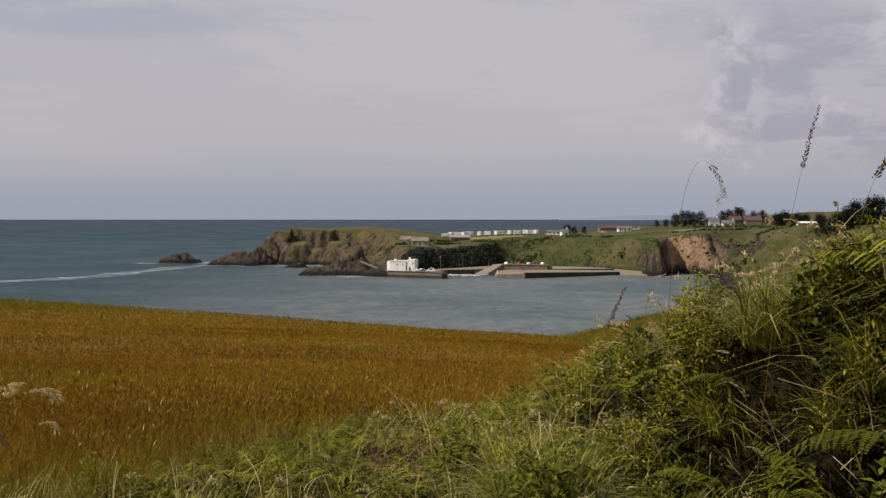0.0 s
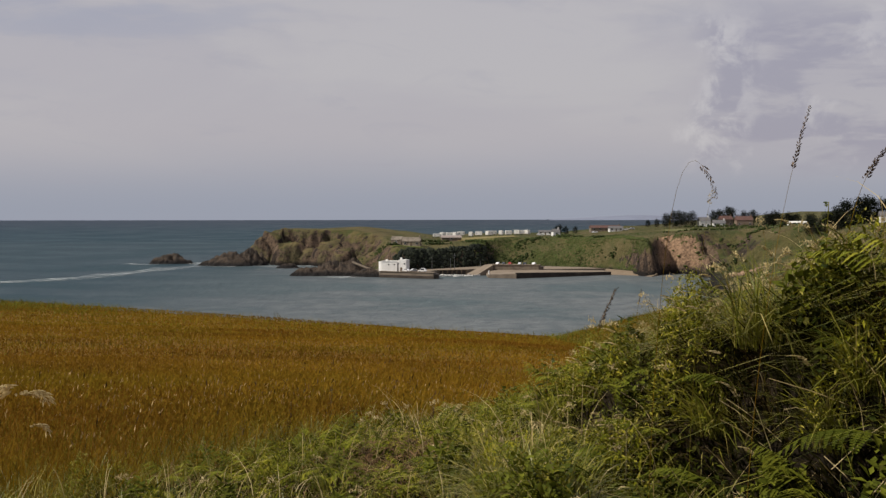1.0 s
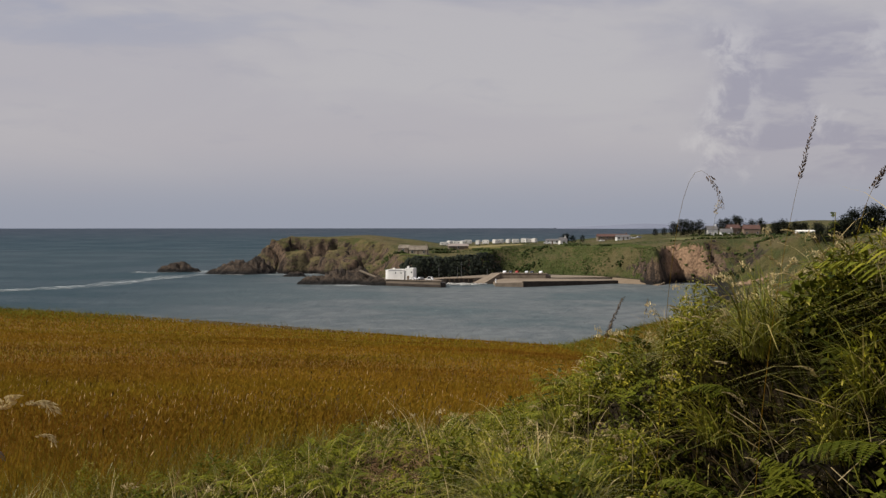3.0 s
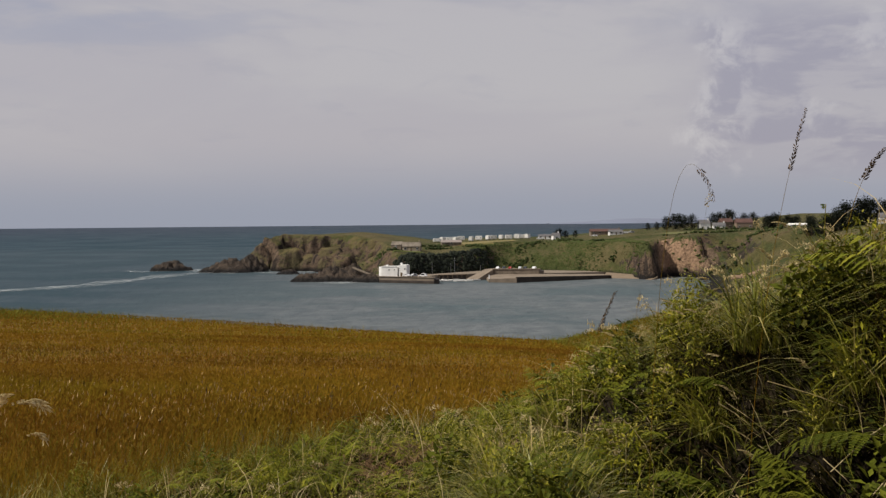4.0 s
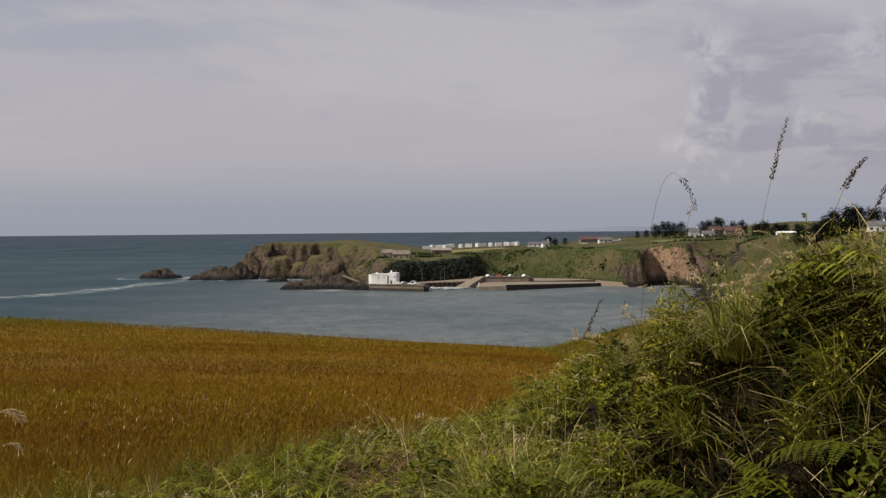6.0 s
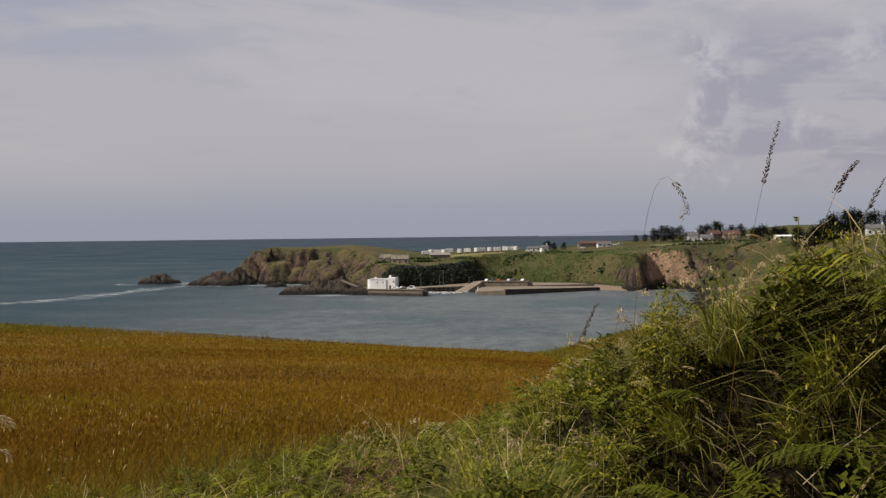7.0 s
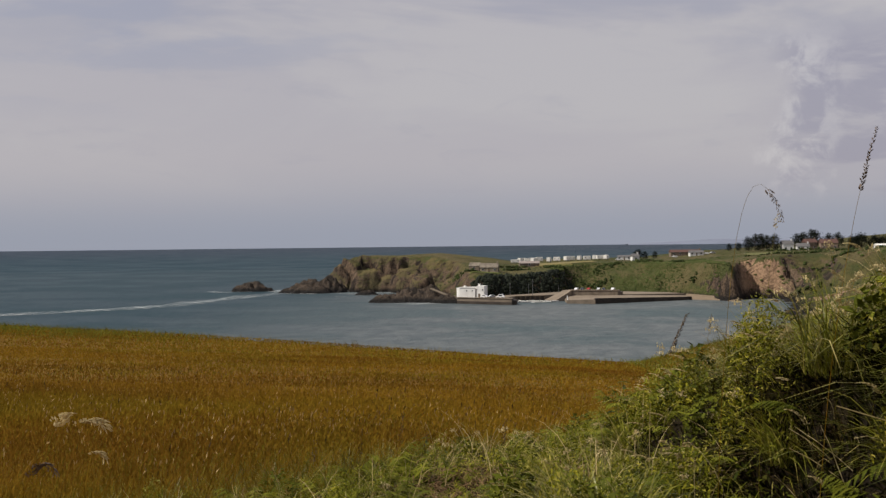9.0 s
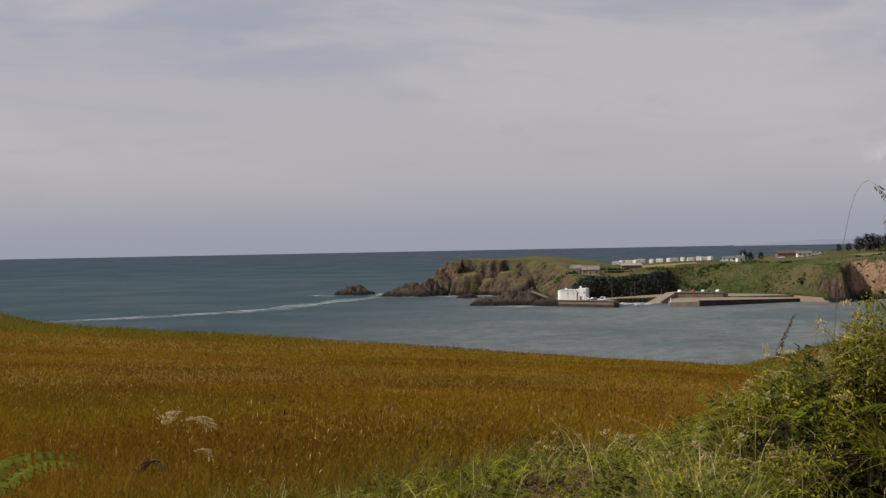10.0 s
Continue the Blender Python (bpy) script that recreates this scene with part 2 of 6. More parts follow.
def foam_material():
    """White water broken up by gaps."""
    m, g = material("foam")
    at = g.n("ShaderNodeNewGeometry").outputs["Position"]
    lace = g.noise(g.stretch(at, 0.5, 1.0, 1.0), 0.45, 5.0, 0.7)
    gaps = g.remap(g.noise(at, 0.035, 3.0, 0.5), 0.40, 0.58, 0.25, 1.0)
    white = g.n("ShaderNodeBsdfPrincipled", {"Base Color": (0.62, 0.66, 0.66, 1), "Roughness": 0.8}).outputs[0]
    clear = g.n("ShaderNodeBsdfTransparent").outputs[0]
    g.n("ShaderNodeOutputMaterial", {"Surface": g.n("ShaderNodeMixShader", {0: g.math("MULTIPLY", g.remap(lace, 0.43, 0.64, 0.0, 0.68), gaps), 1: clear, 2: white}).outputs[0]})
    return m


LAND, ROCK, SEA, FOAM = land_material(), rock_material(), sea_material(), foam_material()
FIELD_SOIL = soil("field_ground", (0.150, 0.078, 0.013), (0.165, 0.094, 0.015), (0.085, 0.045, 0.010), 0.12, 5.0)
STEMS = leafy("ripe_stems", [(0.225, 0.120, 0.010), (0.255, 0.144, 0.014), (0.195, 0.100, 0.009), (0.265, 0.158, 0.020)], 0.35, 0.8, 0.03, 0.42, (0.165, 0.122, 0.010), (0.125, 0.052, 0.008), 0.5)
BLADES = leafy("field_blades", [(0.195, 0.130, 0.011), (0.165, 0.134, 0.013), (0.23, 0.150, 0.018)], 0.35, 0.8, 0.03, 0.5, (0.120, 0.105, 0.010), None, 0.5)
GREEN = leafy("bank_blades", [(0.060, 0.070, 0.008), (0.115, 0.126, 0.011), (0.175, 0.180, 0.016), (0.240, 0.220, 0.026), (0.46, 0.38, 0.12)], 0.25, 0.35, 0.22, 2.6, (0.040, 0.048, 0.004))
STRAW = leafy("straw", [(0.50, 0.40, 0.20), (0.62, 0.51, 0.28), (0.36, 0.27, 0.12)], 0.3, 0.8, 0.04, 2.0, (0.42, 0.32, 0.14))
LEAF = leafy("broad_leaves", [(0.060, 0.068, 0.004), (0.150, 0.158, 0.009), (0.225, 0.220, 0.015), (0.30, 0.265, 0.026), (0.40, 0.34, 0.08)], 0.25, 0.6, 0.04, 3.2, (0.055, 0.066, 0.005))
# Darker copy of the bank leaves; shade inside the growth is in its colour.
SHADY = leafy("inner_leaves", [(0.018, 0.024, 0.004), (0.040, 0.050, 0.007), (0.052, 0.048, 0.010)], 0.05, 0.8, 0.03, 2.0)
FERN = leafy("fern_green", [(0.090, 0.102, 0.011), (0.150, 0.162, 0.016), (0.235, 0.222, 0.026)], 0.2, 0.6, 0.04, 2.5)
DEEP_FERN = leafy("deep_fern_green", [(0.048, 0.062, 0.007), (0.080, 0.095, 0.010), (0.125, 0.136, 0.016)], 0.2, 0.6, 0.04, 2.5)
FLOWER = leafy("bedstraw", [(0.30, 0.28, 0.045), (0.20, 0.22, 0.035), (0.40, 0.37, 0.10)], 0.3, 0.7, 0.1, 2.0)
PLUME = leafy("cream_plumes", [(0.62, 0.50, 0.26), (0.74, 0.62, 0.36), (0.50, 0.38, 0.17)], 0.4, 0.7, 0.05, 3.0)
NETTLE = leafy("nettle_leaves", [(0.048, 0.058, 0.007), (0.100, 0.114, 0.012), (0.165, 0.172, 0.020)], 0.2, 0.6, 0.05, 3.0)
DRY_LITTER = leafy("withered_litter", [(0.150, 0.085, 0.040), (0.230, 0.145, 0.070), (0.090, 0.050, 0.024), (0.30, 0.21, 0.11)], 0.15, 0.85, 0.08, 2.0)
LITTER = leafy("dead_stems", [(0.050, 0.032, 0.014), (0.10, 0.062, 0.026), (0.03, 0.018, 0.010)], 0.1, 0.8, 0.1, 2.0)
SCRUB = leafy("scrub", [(0.054, 0.076, 0.020), (0.066, 0.088, 0.024), (0.098, 0.100, 0.036), (0.040, 0.058, 0.015)], 0.15, 0.8, 0.1, 0.03)
DARK_LEAF = leafy("dark_leaves", [(0.011, 0.015, 0.009), (0.019, 0.024, 0.012), (0.008, 0.011, 0.008)], 0.1, 0.7, 0.15, 0.05)
BUSH = leafy("bush_leaves", [(0.026, 0.038, 0.013), (0.038, 0.052, 0.016), (0.048, 0.058, 0.020)], 0.1, 0.8, 0.05, 0.05)
BARK = plain("bark", (0.09, 0.065, 0.045), 0.95, vary=0.3, scale=2.0, bump=0.05)
# Earth colour taken near black to carry the shade of the hollows.
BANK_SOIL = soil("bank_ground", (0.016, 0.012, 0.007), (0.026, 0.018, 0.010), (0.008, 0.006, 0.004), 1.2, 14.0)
WHITE = plain("white_render", (0.74, 0.73, 0.70), 0.75, vary=0.08, scale=0.5)
CREAM = plain("cream_panel", (0.78, 0.76, 0.71), 0.45, vary=0.05, scale=0.6)
CONCRETE = plain("concrete", (0.170, 0.136, 0.104), 0.9, vary=0.2, scale=0.25, bump=0.05)
PALE_CONCRETE = plain("pale_concrete", (0.20, 0.160, 0.118), 0.9, vary=0.15, scale=0.2, bump=0.04)
WET_STONE = plain("wet_stone", (0.05, 0.038, 0.03), 0.7, vary=0.3, scale=0.3, bump=0.1)
GLASS = plain("dark_glass", (0.03, 0.035, 0.04), 0.1, vary=0.1, spec=0.6)
SLATE = plain("slate", (0.13, 0.125, 0.125), 0.7, vary=0.2, scale=0.8)
OLD_SLATE = plain("lichened_slate", (0.20, 0.17, 0.135), 0.9, vary=0.3, scale=0.7)
TILE = plain("red_tile", (0.105, 0.056, 0.046), 0.8, vary=0.2, scale=0.8)
STONE = plain("stone_wall", (0.20, 0.16, 0.12), 0.9, vary=0.25, scale=0.5, bump=0.06)
GREY_METAL = plain("grey_metal", (0.25, 0.25, 0.26), 0.4, 0.8)
RUBBER = plain("rubber", (0.02, 0.02, 0.02), 0.85)
TIMBER = plain("timber", (0.16, 0.115, 0.075), 0.85, vary=0.3, scale=1.0)


# ---- building helpers ----
def smooth(a, b, v):
    t = np.clip((np.asarray(v, float) - a) / (b - a), 0, 1)
    return t * t * (3 - 2 * t)


def np_mesh(name, verts, faces, rounded=False):
    """A mesh from arrays; all faces have the same number of corners."""
    me = bpy.data.meshes.new(name)
    verts, faces = np.ascontiguousarray(verts, np.float32), np.ascontiguousarray(faces, np.int32)
    me.vertices.add(len(verts))
    me.vertices.foreach_set("co", verts.ravel())
    me.loops.add(faces.size)
    me.loops.foreach_set("vertex_index", faces.ravel())
    me.polygons.add(len(faces))
    me.polygons.foreach_set("loop_start", np.arange(0, faces.size, faces.shape[1], dtype=np.int32))
    if rounded:
        me.polygons.foreach_set("use_smooth", np.ones(len(faces), bool))
    me.update(calc_edges=True)
    me.validate()
    return me


def stuff(name, verts, faces, mat, label, category, kind="stuff", rounded=False):
    me = np_mesh(name, verts, faces, rounded)
    me.materials.append(mat)
    return tagged(new(name, me), label, category, kind=kind)


def part(name, bm, mat, parent, label=""):
    me = bpy.data.meshes.new(name)
    bm.to_mesh(me)
    bm.free()
    me.materials.append(mat)
    ob = new(name, me)
    ob.parent = parent
    return tagged(ob, label)


def thing(name, label, category, m=None, group="", kind=""):
    ob = new(name)
    ob.empty_display_size = 0.3
    if m is not None:
        ob.matrix_basis = m
    return tagged(ob, label, category, group, kind)


def box(bm, x0, x1, y0, y1, z0, z1, bevel=0.0):
    made = bmesh.ops.create_cube(bm, size=1.0, matrix=Matrix.Translation(((x0 + x1) / 2, (y0 + y1) / 2, (z0 + z1) / 2)) @ Matrix.Diagonal((x1 - x0, y1 - y0, z1 - z0, 1)))
    if bevel:
        edges = list({e for v in made["verts"] for e in v.link_edges})
        bmesh.ops.bevel(bm, geom=edges, offset=bevel, segments=2, affect="EDGES")
    return bm


def boxes(*items, bevel=0.0):
    bm = bmesh.new()
    for it in items:
        box(bm, *it, bevel=bevel)
    return bm


def rod(bm, a, b, r0, r1, sides=8):
    a, b = Vector(a), Vector(b)
    turn = (b - a).to_track_quat("Z", "Y").to_matrix().to_4x4()
    bmesh.ops.create_cone(bm, cap_ends=True, segments=sides, radius1=r0, radius2=r1, depth=(b - a).length, matrix=Matrix.Translation((a + b) / 2) @ turn)
    return bm


def tube(points, radii, sides=5):
    """One bent round stalk through the points."""
    bm, last = bmesh.new(), None
    for i, (p, r) in enumerate(zip(points, radii)):
        ahead = Vector(points[min(i + 1, len(points) - 1)]) - Vector(points[max(i - 1, 0)])
        turn = ahead.to_track_quat("Z", "Y").to_matrix()
        ring_now = [bm.verts.new(Vector(p) + turn @ Vector((r * math.cos(6.2832 * k / sides), r * math.sin(6.2832 * k / sides), 0))) for k in range(sides)]
        if last:
            for k in range(sides):
                bm.faces.new((last[k], last[(k + 1) % sides], ring_now[(k + 1) % sides], ring_now[k]))
        last = ring_now
    bm.faces.new(last)
    return bm


def slab(points, z0, tops, thick=None):
    """A solid on a plan outline with a height for each corner."""
    bm = bmesh.new()
    low = [bm.verts.new((x, y, z - thick if thick else z0)) for (x, y), z in zip(points, tops)]
    high = [bm.verts.new((x, y, z)) for (x, y), z in zip(points, tops)]
    n = len(points)
    bm.faces.new(low[::-1])
    bm.faces.new(high)
    for i in range(n):
        bm.faces.new((low[i], low[(i + 1) % n], high[(i + 1) % n], high[i]))
    bmesh.ops.recalc_face_normals(bm, faces=bm.faces)
    return bm


def fbm(x, y, scale, octaves=4, seed=0.0, gain=0.5):
    """Smooth value noise on arrays, about -1 to 1."""
    out, amp, norm = np.zeros(np.shape(x)), 1.0, 0.0
    for o in range(octaves):
        px, py = x / scale + 17.3 * o + seed, y / scale - 9.1 * o + seed * 1.7
        ix, iy = np.floor(px), np.floor(py)
        fx, fy = px - ix, py - iy
        fx, fy = fx * fx * (3 - 2 * fx), fy * fy * (3 - 2 * fy)

        def h(a, b):
            v = np.sin(a * 127.1 + b * 311.7 + seed * 3.1) * 43758.5453
            return (v - np.floor(v)) * 2 - 1
        v = (h(ix, iy) * (1 - fx) + h(ix + 1, iy) * fx) * (1 - fy) + (h(ix, iy + 1) * (1 - fx) + h(ix + 1, iy + 1) * fx) * fy
        out, norm, amp, scale = out + v * amp, norm + amp, amp * gain, scale / 2
    return out / norm


def grid_faces(nx, ny):
    i, j = np.meshgrid(np.arange(nx - 1), np.arange(ny - 1))
    a = (j * nx + i).ravel()
    return np.stack([a, a + 1, a + 1 + nx, a + nx], 1)


# ---- sea ----
ring = np.concatenate([-np.geomspace(4980, 60, 26), np.linspace(-50, 50, 5), np.geomspace(60, 4980, 26)])
gx, gy = np.meshgrid(ring, ring)
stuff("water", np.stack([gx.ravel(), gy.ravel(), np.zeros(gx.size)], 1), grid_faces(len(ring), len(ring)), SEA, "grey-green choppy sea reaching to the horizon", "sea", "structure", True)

# ---- the land across the bay ----
UPLAND = [(-105, 985), (-128, 900), (-138, 822), (-134, 795), (-122, 780), (-114, 788), (-104, 800), (-90, 792), (-80, 796), (-68, 778), (-60, 748), (-56, 712),
          (-46, 672), (-32, 640), (-20, 634), (-4, 650), (14, 668), (42, 701), (58, 688), (84, 668), (100, 652), (111, 634), (118, 619), (124, 622), (129, 640), (138, 650), (147, 637),
          (144, 606), (131, 560), (118, 514), (106, 450), (92, 380), (76, 290), (60, 190), (48, 100), (40, 40), (2600, 40), (2600, 3800), (640, 3800), (300, 1500), (214, 1010), (110, 975)]


def inside_distance(x, y, poly):
    """Signed distance to an outline, positive inside."""
    best, inside = np.full(x.shape, 1e9), np.zeros(x.shape, bool)
    for (x0, y0), (x1, y1) in zip(poly, poly[1:] + poly[:1]):
        dx, dy = x1 - x0, y1 - y0
        t = np.clip(((x - x0) * dx + (y - y0) * dy) / (dx * dx + dy * dy), 0, 1)
        best = np.minimum(best, np.hypot(x - x0 - t * dx, y - y0 - t * dy))
        hit = ((y0 > y) != (y1 > y)) & (x < dx * (y - y0) / (dy if dy else 1e-9) + x0)
        inside ^= hit
    return np.where(inside, best, -best)


def land_z(x, y):
    x, y = np.asarray(x, float), np.asarray(y, float)
    d = inside_distance(x, y, UPLAND)
    gully = np.interp(x, [-70, -25, 20, 112, 122], [3.2, 1.2, 0.3, 1.0, 2.4])
    d = d - gully * (1.6 * (1 - np.abs(fbm(x, y * 0.6, 17, 3, 33.0)) * 2.2) ** 3)
    d = d + fbm(x, y, 26, 4, 2.0) * np.interp(x, [-80, -20, 30, 110, 130], [9, 2.5, 3, 4, 3.5])
    top = np.interp(x, [-140, -110, -60, -30, 0, 50, 100, 125, 160, 400], [20.5, 23.5, 21.5, 18.0, 16.5, 18.2, 18.8, 20.8, 24.0, 26.5])
    top = top - 2.2 * smooth(745, 690, y) * smooth(-50, -30, x) * smooth(50, 30, x)
    top = top + 2.2 * smooth(770, 850, y) * smooth(8, -25, x) * smooth(-95, -50, x)
    top = top + 5.0 * smooth(175, 220, x) * smooth(770, 610, y)
    top = top + fbm(x, y, 60, 3, 5.0) * 0.8 + np.where(x > 200, smooth(900, 3000, y) * 9, 0)
    steep = np.interp(x, [-140, -70, -40, -20, 28, 50, 109, 118, 148, 172], [15, 26, 34, 13, 14, 46, 36, 11, 11, 46])
    low = smooth(632, 600, y) * (x > 90)
    steep = steep * (1 - low) + 85 * low
    back = smooth(880, 985, y) * (x < 205)
    steep = steep * (1 - back) + 40 * back
    steep = np.where((y > 985) & (x > 205), 420.0, steep)
    t = np.clip(d / steep, 0, 1)
    rise = np.where(steep < 20, 1 - (1 - t) ** 2.2, t * t * (3 - 2 * t) * 0.45 + t * 0.55)
    crag = fbm(x, y, 15, 4, 9.0, 0.6) * np.interp(x, [-90, -40, 20, 110, 125], [6.5, 4.0, 1.2, 2.2, 3.2]) * np.sin(np.clip(t, 0, 1) * np.pi) ** 0.6
    crack = np.clip(1 - np.abs(fbm(x, y * 0.5, 12, 3, 61.0)) * 3.2, 0, 1) ** 2
    crag = crag - crack * np.interp(x, [-90, -40, 20, 110, 125], [7.0, 5.0, 0.5, 2.0, 3.5]) * np.sin(np.clip(t, 0, 1) * np.pi) ** 0.6
    ledge = np.interp(x, [-90, -40, 0], [1.0, 0.4, 0.0]) * np.round(rise * 4) / 4 + (1 - np.interp(x, [-90, -40, 0], [1.0, 0.4, 0.0])) * rise
    z = np.where(d > 0, top * (0.6 * rise + 0.4 * ledge) + crag, np.maximum(d * 0.6, -3.0))
    # lower bluffs standing in front of the main cliff
    for bx, by, rx, ry, h in ((-100, 774, 13, 15, 14), (-86, 772, 8, 12, 10.5), (-71, 764, 11, 16, 15), (-60, 745, 8, 12, 11)):
        r = np.hypot((x - bx) / rx, (y - by) / ry) + 0.32 * fbm(x, y, 8, 3, bx) - 0.1
        b = h * (1 - np.clip(r, 0, 1.4) ** 5) * (1 + 0.012 * (y - by)) + fbm(x, y, 6, 3, by, 0.6) * 3.8 * (r > 0.3)
        z = np.where(r < 1.15, np.maximum(z, np.maximum(b, -3)), z)
    return z


xs = np.concatenate([np.arange(-150, 165, 1.5), 165 + np.cumsum(np.geomspace(3, 160, 42))])
ys = np.concatenate([np.arange(44, 440, 9.0), np.arange(440, 600, 3.0), np.arange(600, 830, 1.5), 830 + np.cumsum(np.geomspace(3, 190, 44))])
gx, gy = np.meshgrid(xs, ys)
jx = gx + fbm(gx, gy, 7, 2, 3.0) * 0.9 * (gx < 165) * (gy > 560)
jy = gy + fbm(gx, gy, 7, 2, 4.0) * 0.9 * (gx < 165) * (gy > 560)
gz = land_z(jx, jy)
faces = grid_faces(len(xs), len(ys))
faces = faces[(gz.ravel()[faces] > -2.5).any(1)]
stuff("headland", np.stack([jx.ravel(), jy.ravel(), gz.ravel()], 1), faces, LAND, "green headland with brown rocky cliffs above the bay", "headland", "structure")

# distant hills low on the horizon, haze painted in as a blue-grey colour
hx = np.linspace(480, 1750, 60)
hz = 3 + 22 * smooth(480, 900, hx) * (0.75 + 0.25 * fbm(hx, hx * 0, 260, 3, 1.0)) + 8 * smooth(1000, 1700, hx)
hv = np.concatenate([np.stack([hx, hx * 0 + 4700 + r, z], 1) for r, z in ((0, hx * 0 - 2), (30, hz * 0.7), (90, hz), (180, hx * 0 - 2))])
stuff("distant_hills", hv, grid_faces(60, 4), plain("hazed_hills", (0.17, 0.19, 0.25), 1.0, vary=0.08, scale=0.004), "hills low on the horizon, haze put into their blue colour", "hills", "structure", True)


# ---- the near ground: hay field, its brow, and the hedge bank ----
VERGE_Y, VERGE_X = [2.0, 6.0, 7.3, 8.2, 10.0, 10.6, 11.5, 12.6, 16.0], [-4.0, -2.7, -2.0, -1.45, -0.75, -0.5, 0.35, 3.0, 9.0]
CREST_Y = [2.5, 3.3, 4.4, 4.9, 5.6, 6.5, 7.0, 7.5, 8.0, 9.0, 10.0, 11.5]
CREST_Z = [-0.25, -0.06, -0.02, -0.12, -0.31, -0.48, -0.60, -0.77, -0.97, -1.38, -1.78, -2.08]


def field_fall(x):
    return np.clip(0.0765 + 0.0016 * np.asarray(x, float), 0.02, 0.115)


def field_z(x, y):
    x, y = np.asarray(x, float), np.asarray(y, float)
    brow = 42 + np.maximum(x - 25, 0) * 3 + fbm(x, y * 0, 9, 3, 6.0) * 1.2
    z = EYE - 1.42 - field_fall(x) * np.minimum(y, brow)
    z = z + fbm(x, y, 6, 3, 1.0) * 0.07 * smooth(3, 8, y)
    z = z + np.clip((x - 4.5) * 0.31, 0, 1.5) * smooth(24, 38, y)
    z = z + (0.35 * np.exp(-((x + 25.0) / 1.8) ** 2) - 0.10 * smooth(-12, -20, x)) * smooth(36, 41, y)
    z = z + 0.2 * smooth(16, 32, y)
    over = np.maximum(y - brow, 0)
    return np.maximum(z - 0.35 * over - 0.035 * over ** 2, -4)


def bank_u(x, y):
    """How far inside the rough verge a place lies."""
    return (np.asarray(x, float) - np.interp(y, VERGE_Y, VERGE_X)) * 0.88


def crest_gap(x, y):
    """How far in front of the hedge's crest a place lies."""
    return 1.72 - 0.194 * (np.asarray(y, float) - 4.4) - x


def hedge_share(x, y):
    """1 on the crest of the hedge, 0 on the low verge, with a shelf at its foot."""
    e = crest_gap(x, y)
    near = smooth(6.0, 5.0, y)
    shelf = 0.34 * (1 - smooth(1.15, 1.6, e)) * (1 - near * 0.75 * smooth(1.15, 0.85, e))
    return np.maximum(1 - smooth(-0.05, 0.6 - 0.15 * near, e), shelf)


def bank_base(y):
    return EYE - 1.42 - 0.0765 * np.asarray(y, float)


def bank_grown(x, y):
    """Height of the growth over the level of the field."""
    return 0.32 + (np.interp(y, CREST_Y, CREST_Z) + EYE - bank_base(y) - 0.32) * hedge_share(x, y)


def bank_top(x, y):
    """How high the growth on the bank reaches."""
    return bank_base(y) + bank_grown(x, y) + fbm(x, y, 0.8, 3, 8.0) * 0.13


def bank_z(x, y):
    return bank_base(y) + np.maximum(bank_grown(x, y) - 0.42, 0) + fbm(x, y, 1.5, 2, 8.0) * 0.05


def ground_z(x, y):
    x, y = np.asarray(x, float), np.asarray(y, float)
    u = bank_u(x, y)
    on = smooth(-0.3, 0.5, u) * smooth(15, 11, y) * smooth(2.0, 3.0, y) * smooth(14, 7, x)
    return field_z(x, y) * (1 - on) + bank_z(x, y) * on


xs = np.concatenate([-np.geomspace(500, 22, 22), np.arange(-20, 16, 0.4), np.geomspace(17, 500, 26)])
ys = np.concatenate([-np.geomspace(400, 3, 16), np.arange(-2, 12, 0.25), np.arange(12, 76, 0.8)])
gx, gy = np.meshgrid(xs, ys)
gz = ground_z(gx, gy) - 0.25 * smooth(0.2, 0.7, bank_u(gx, gy)) * smooth(13.5, 12.0, gy) * smooth(2.6, 3.0, gy)
stuff("ground", np.stack([gx.ravel(), gy.ravel(), gz.ravel()], 1), grid_faces(len(xs), len(ys)), FIELD_SOIL, "brown hay field ending at a grassy brow above the sea", "field", "structure", True)
xs, ys = np.arange(-4.2, 7.0, 0.12), np.arange(1.6, 15.0, 0.12)
gx, gy = np.meshgrid(xs, ys)
gz = ground_z(gx, gy) + 0.06 * smooth(-0.1, 0.3, bank_u(gx, gy)) - 0.06 * smooth(0.2, -0.2, bank_u(gx, gy))
faces = grid_faces(len(xs), len(ys))
keep = ((bank_u(gx, gy) > -0.15) & (np.abs(gx + 0.03 * gy) < 0.46 * gy + 0.3) & (gy > 2.9) & (gy < 13.5)).ravel()
faces = faces[keep[faces].all(1)]
stuff("bank", np.stack([gx.ravel(), gy.ravel(), gz.ravel()], 1), faces, BANK_SOIL, "earth of the overgrown hedge bank, darkened for shade under the growth", "bank", "structure", True)


# ---- growth: blades, stems and leaves as real strips ----
rng = np.random.default_rng(7)


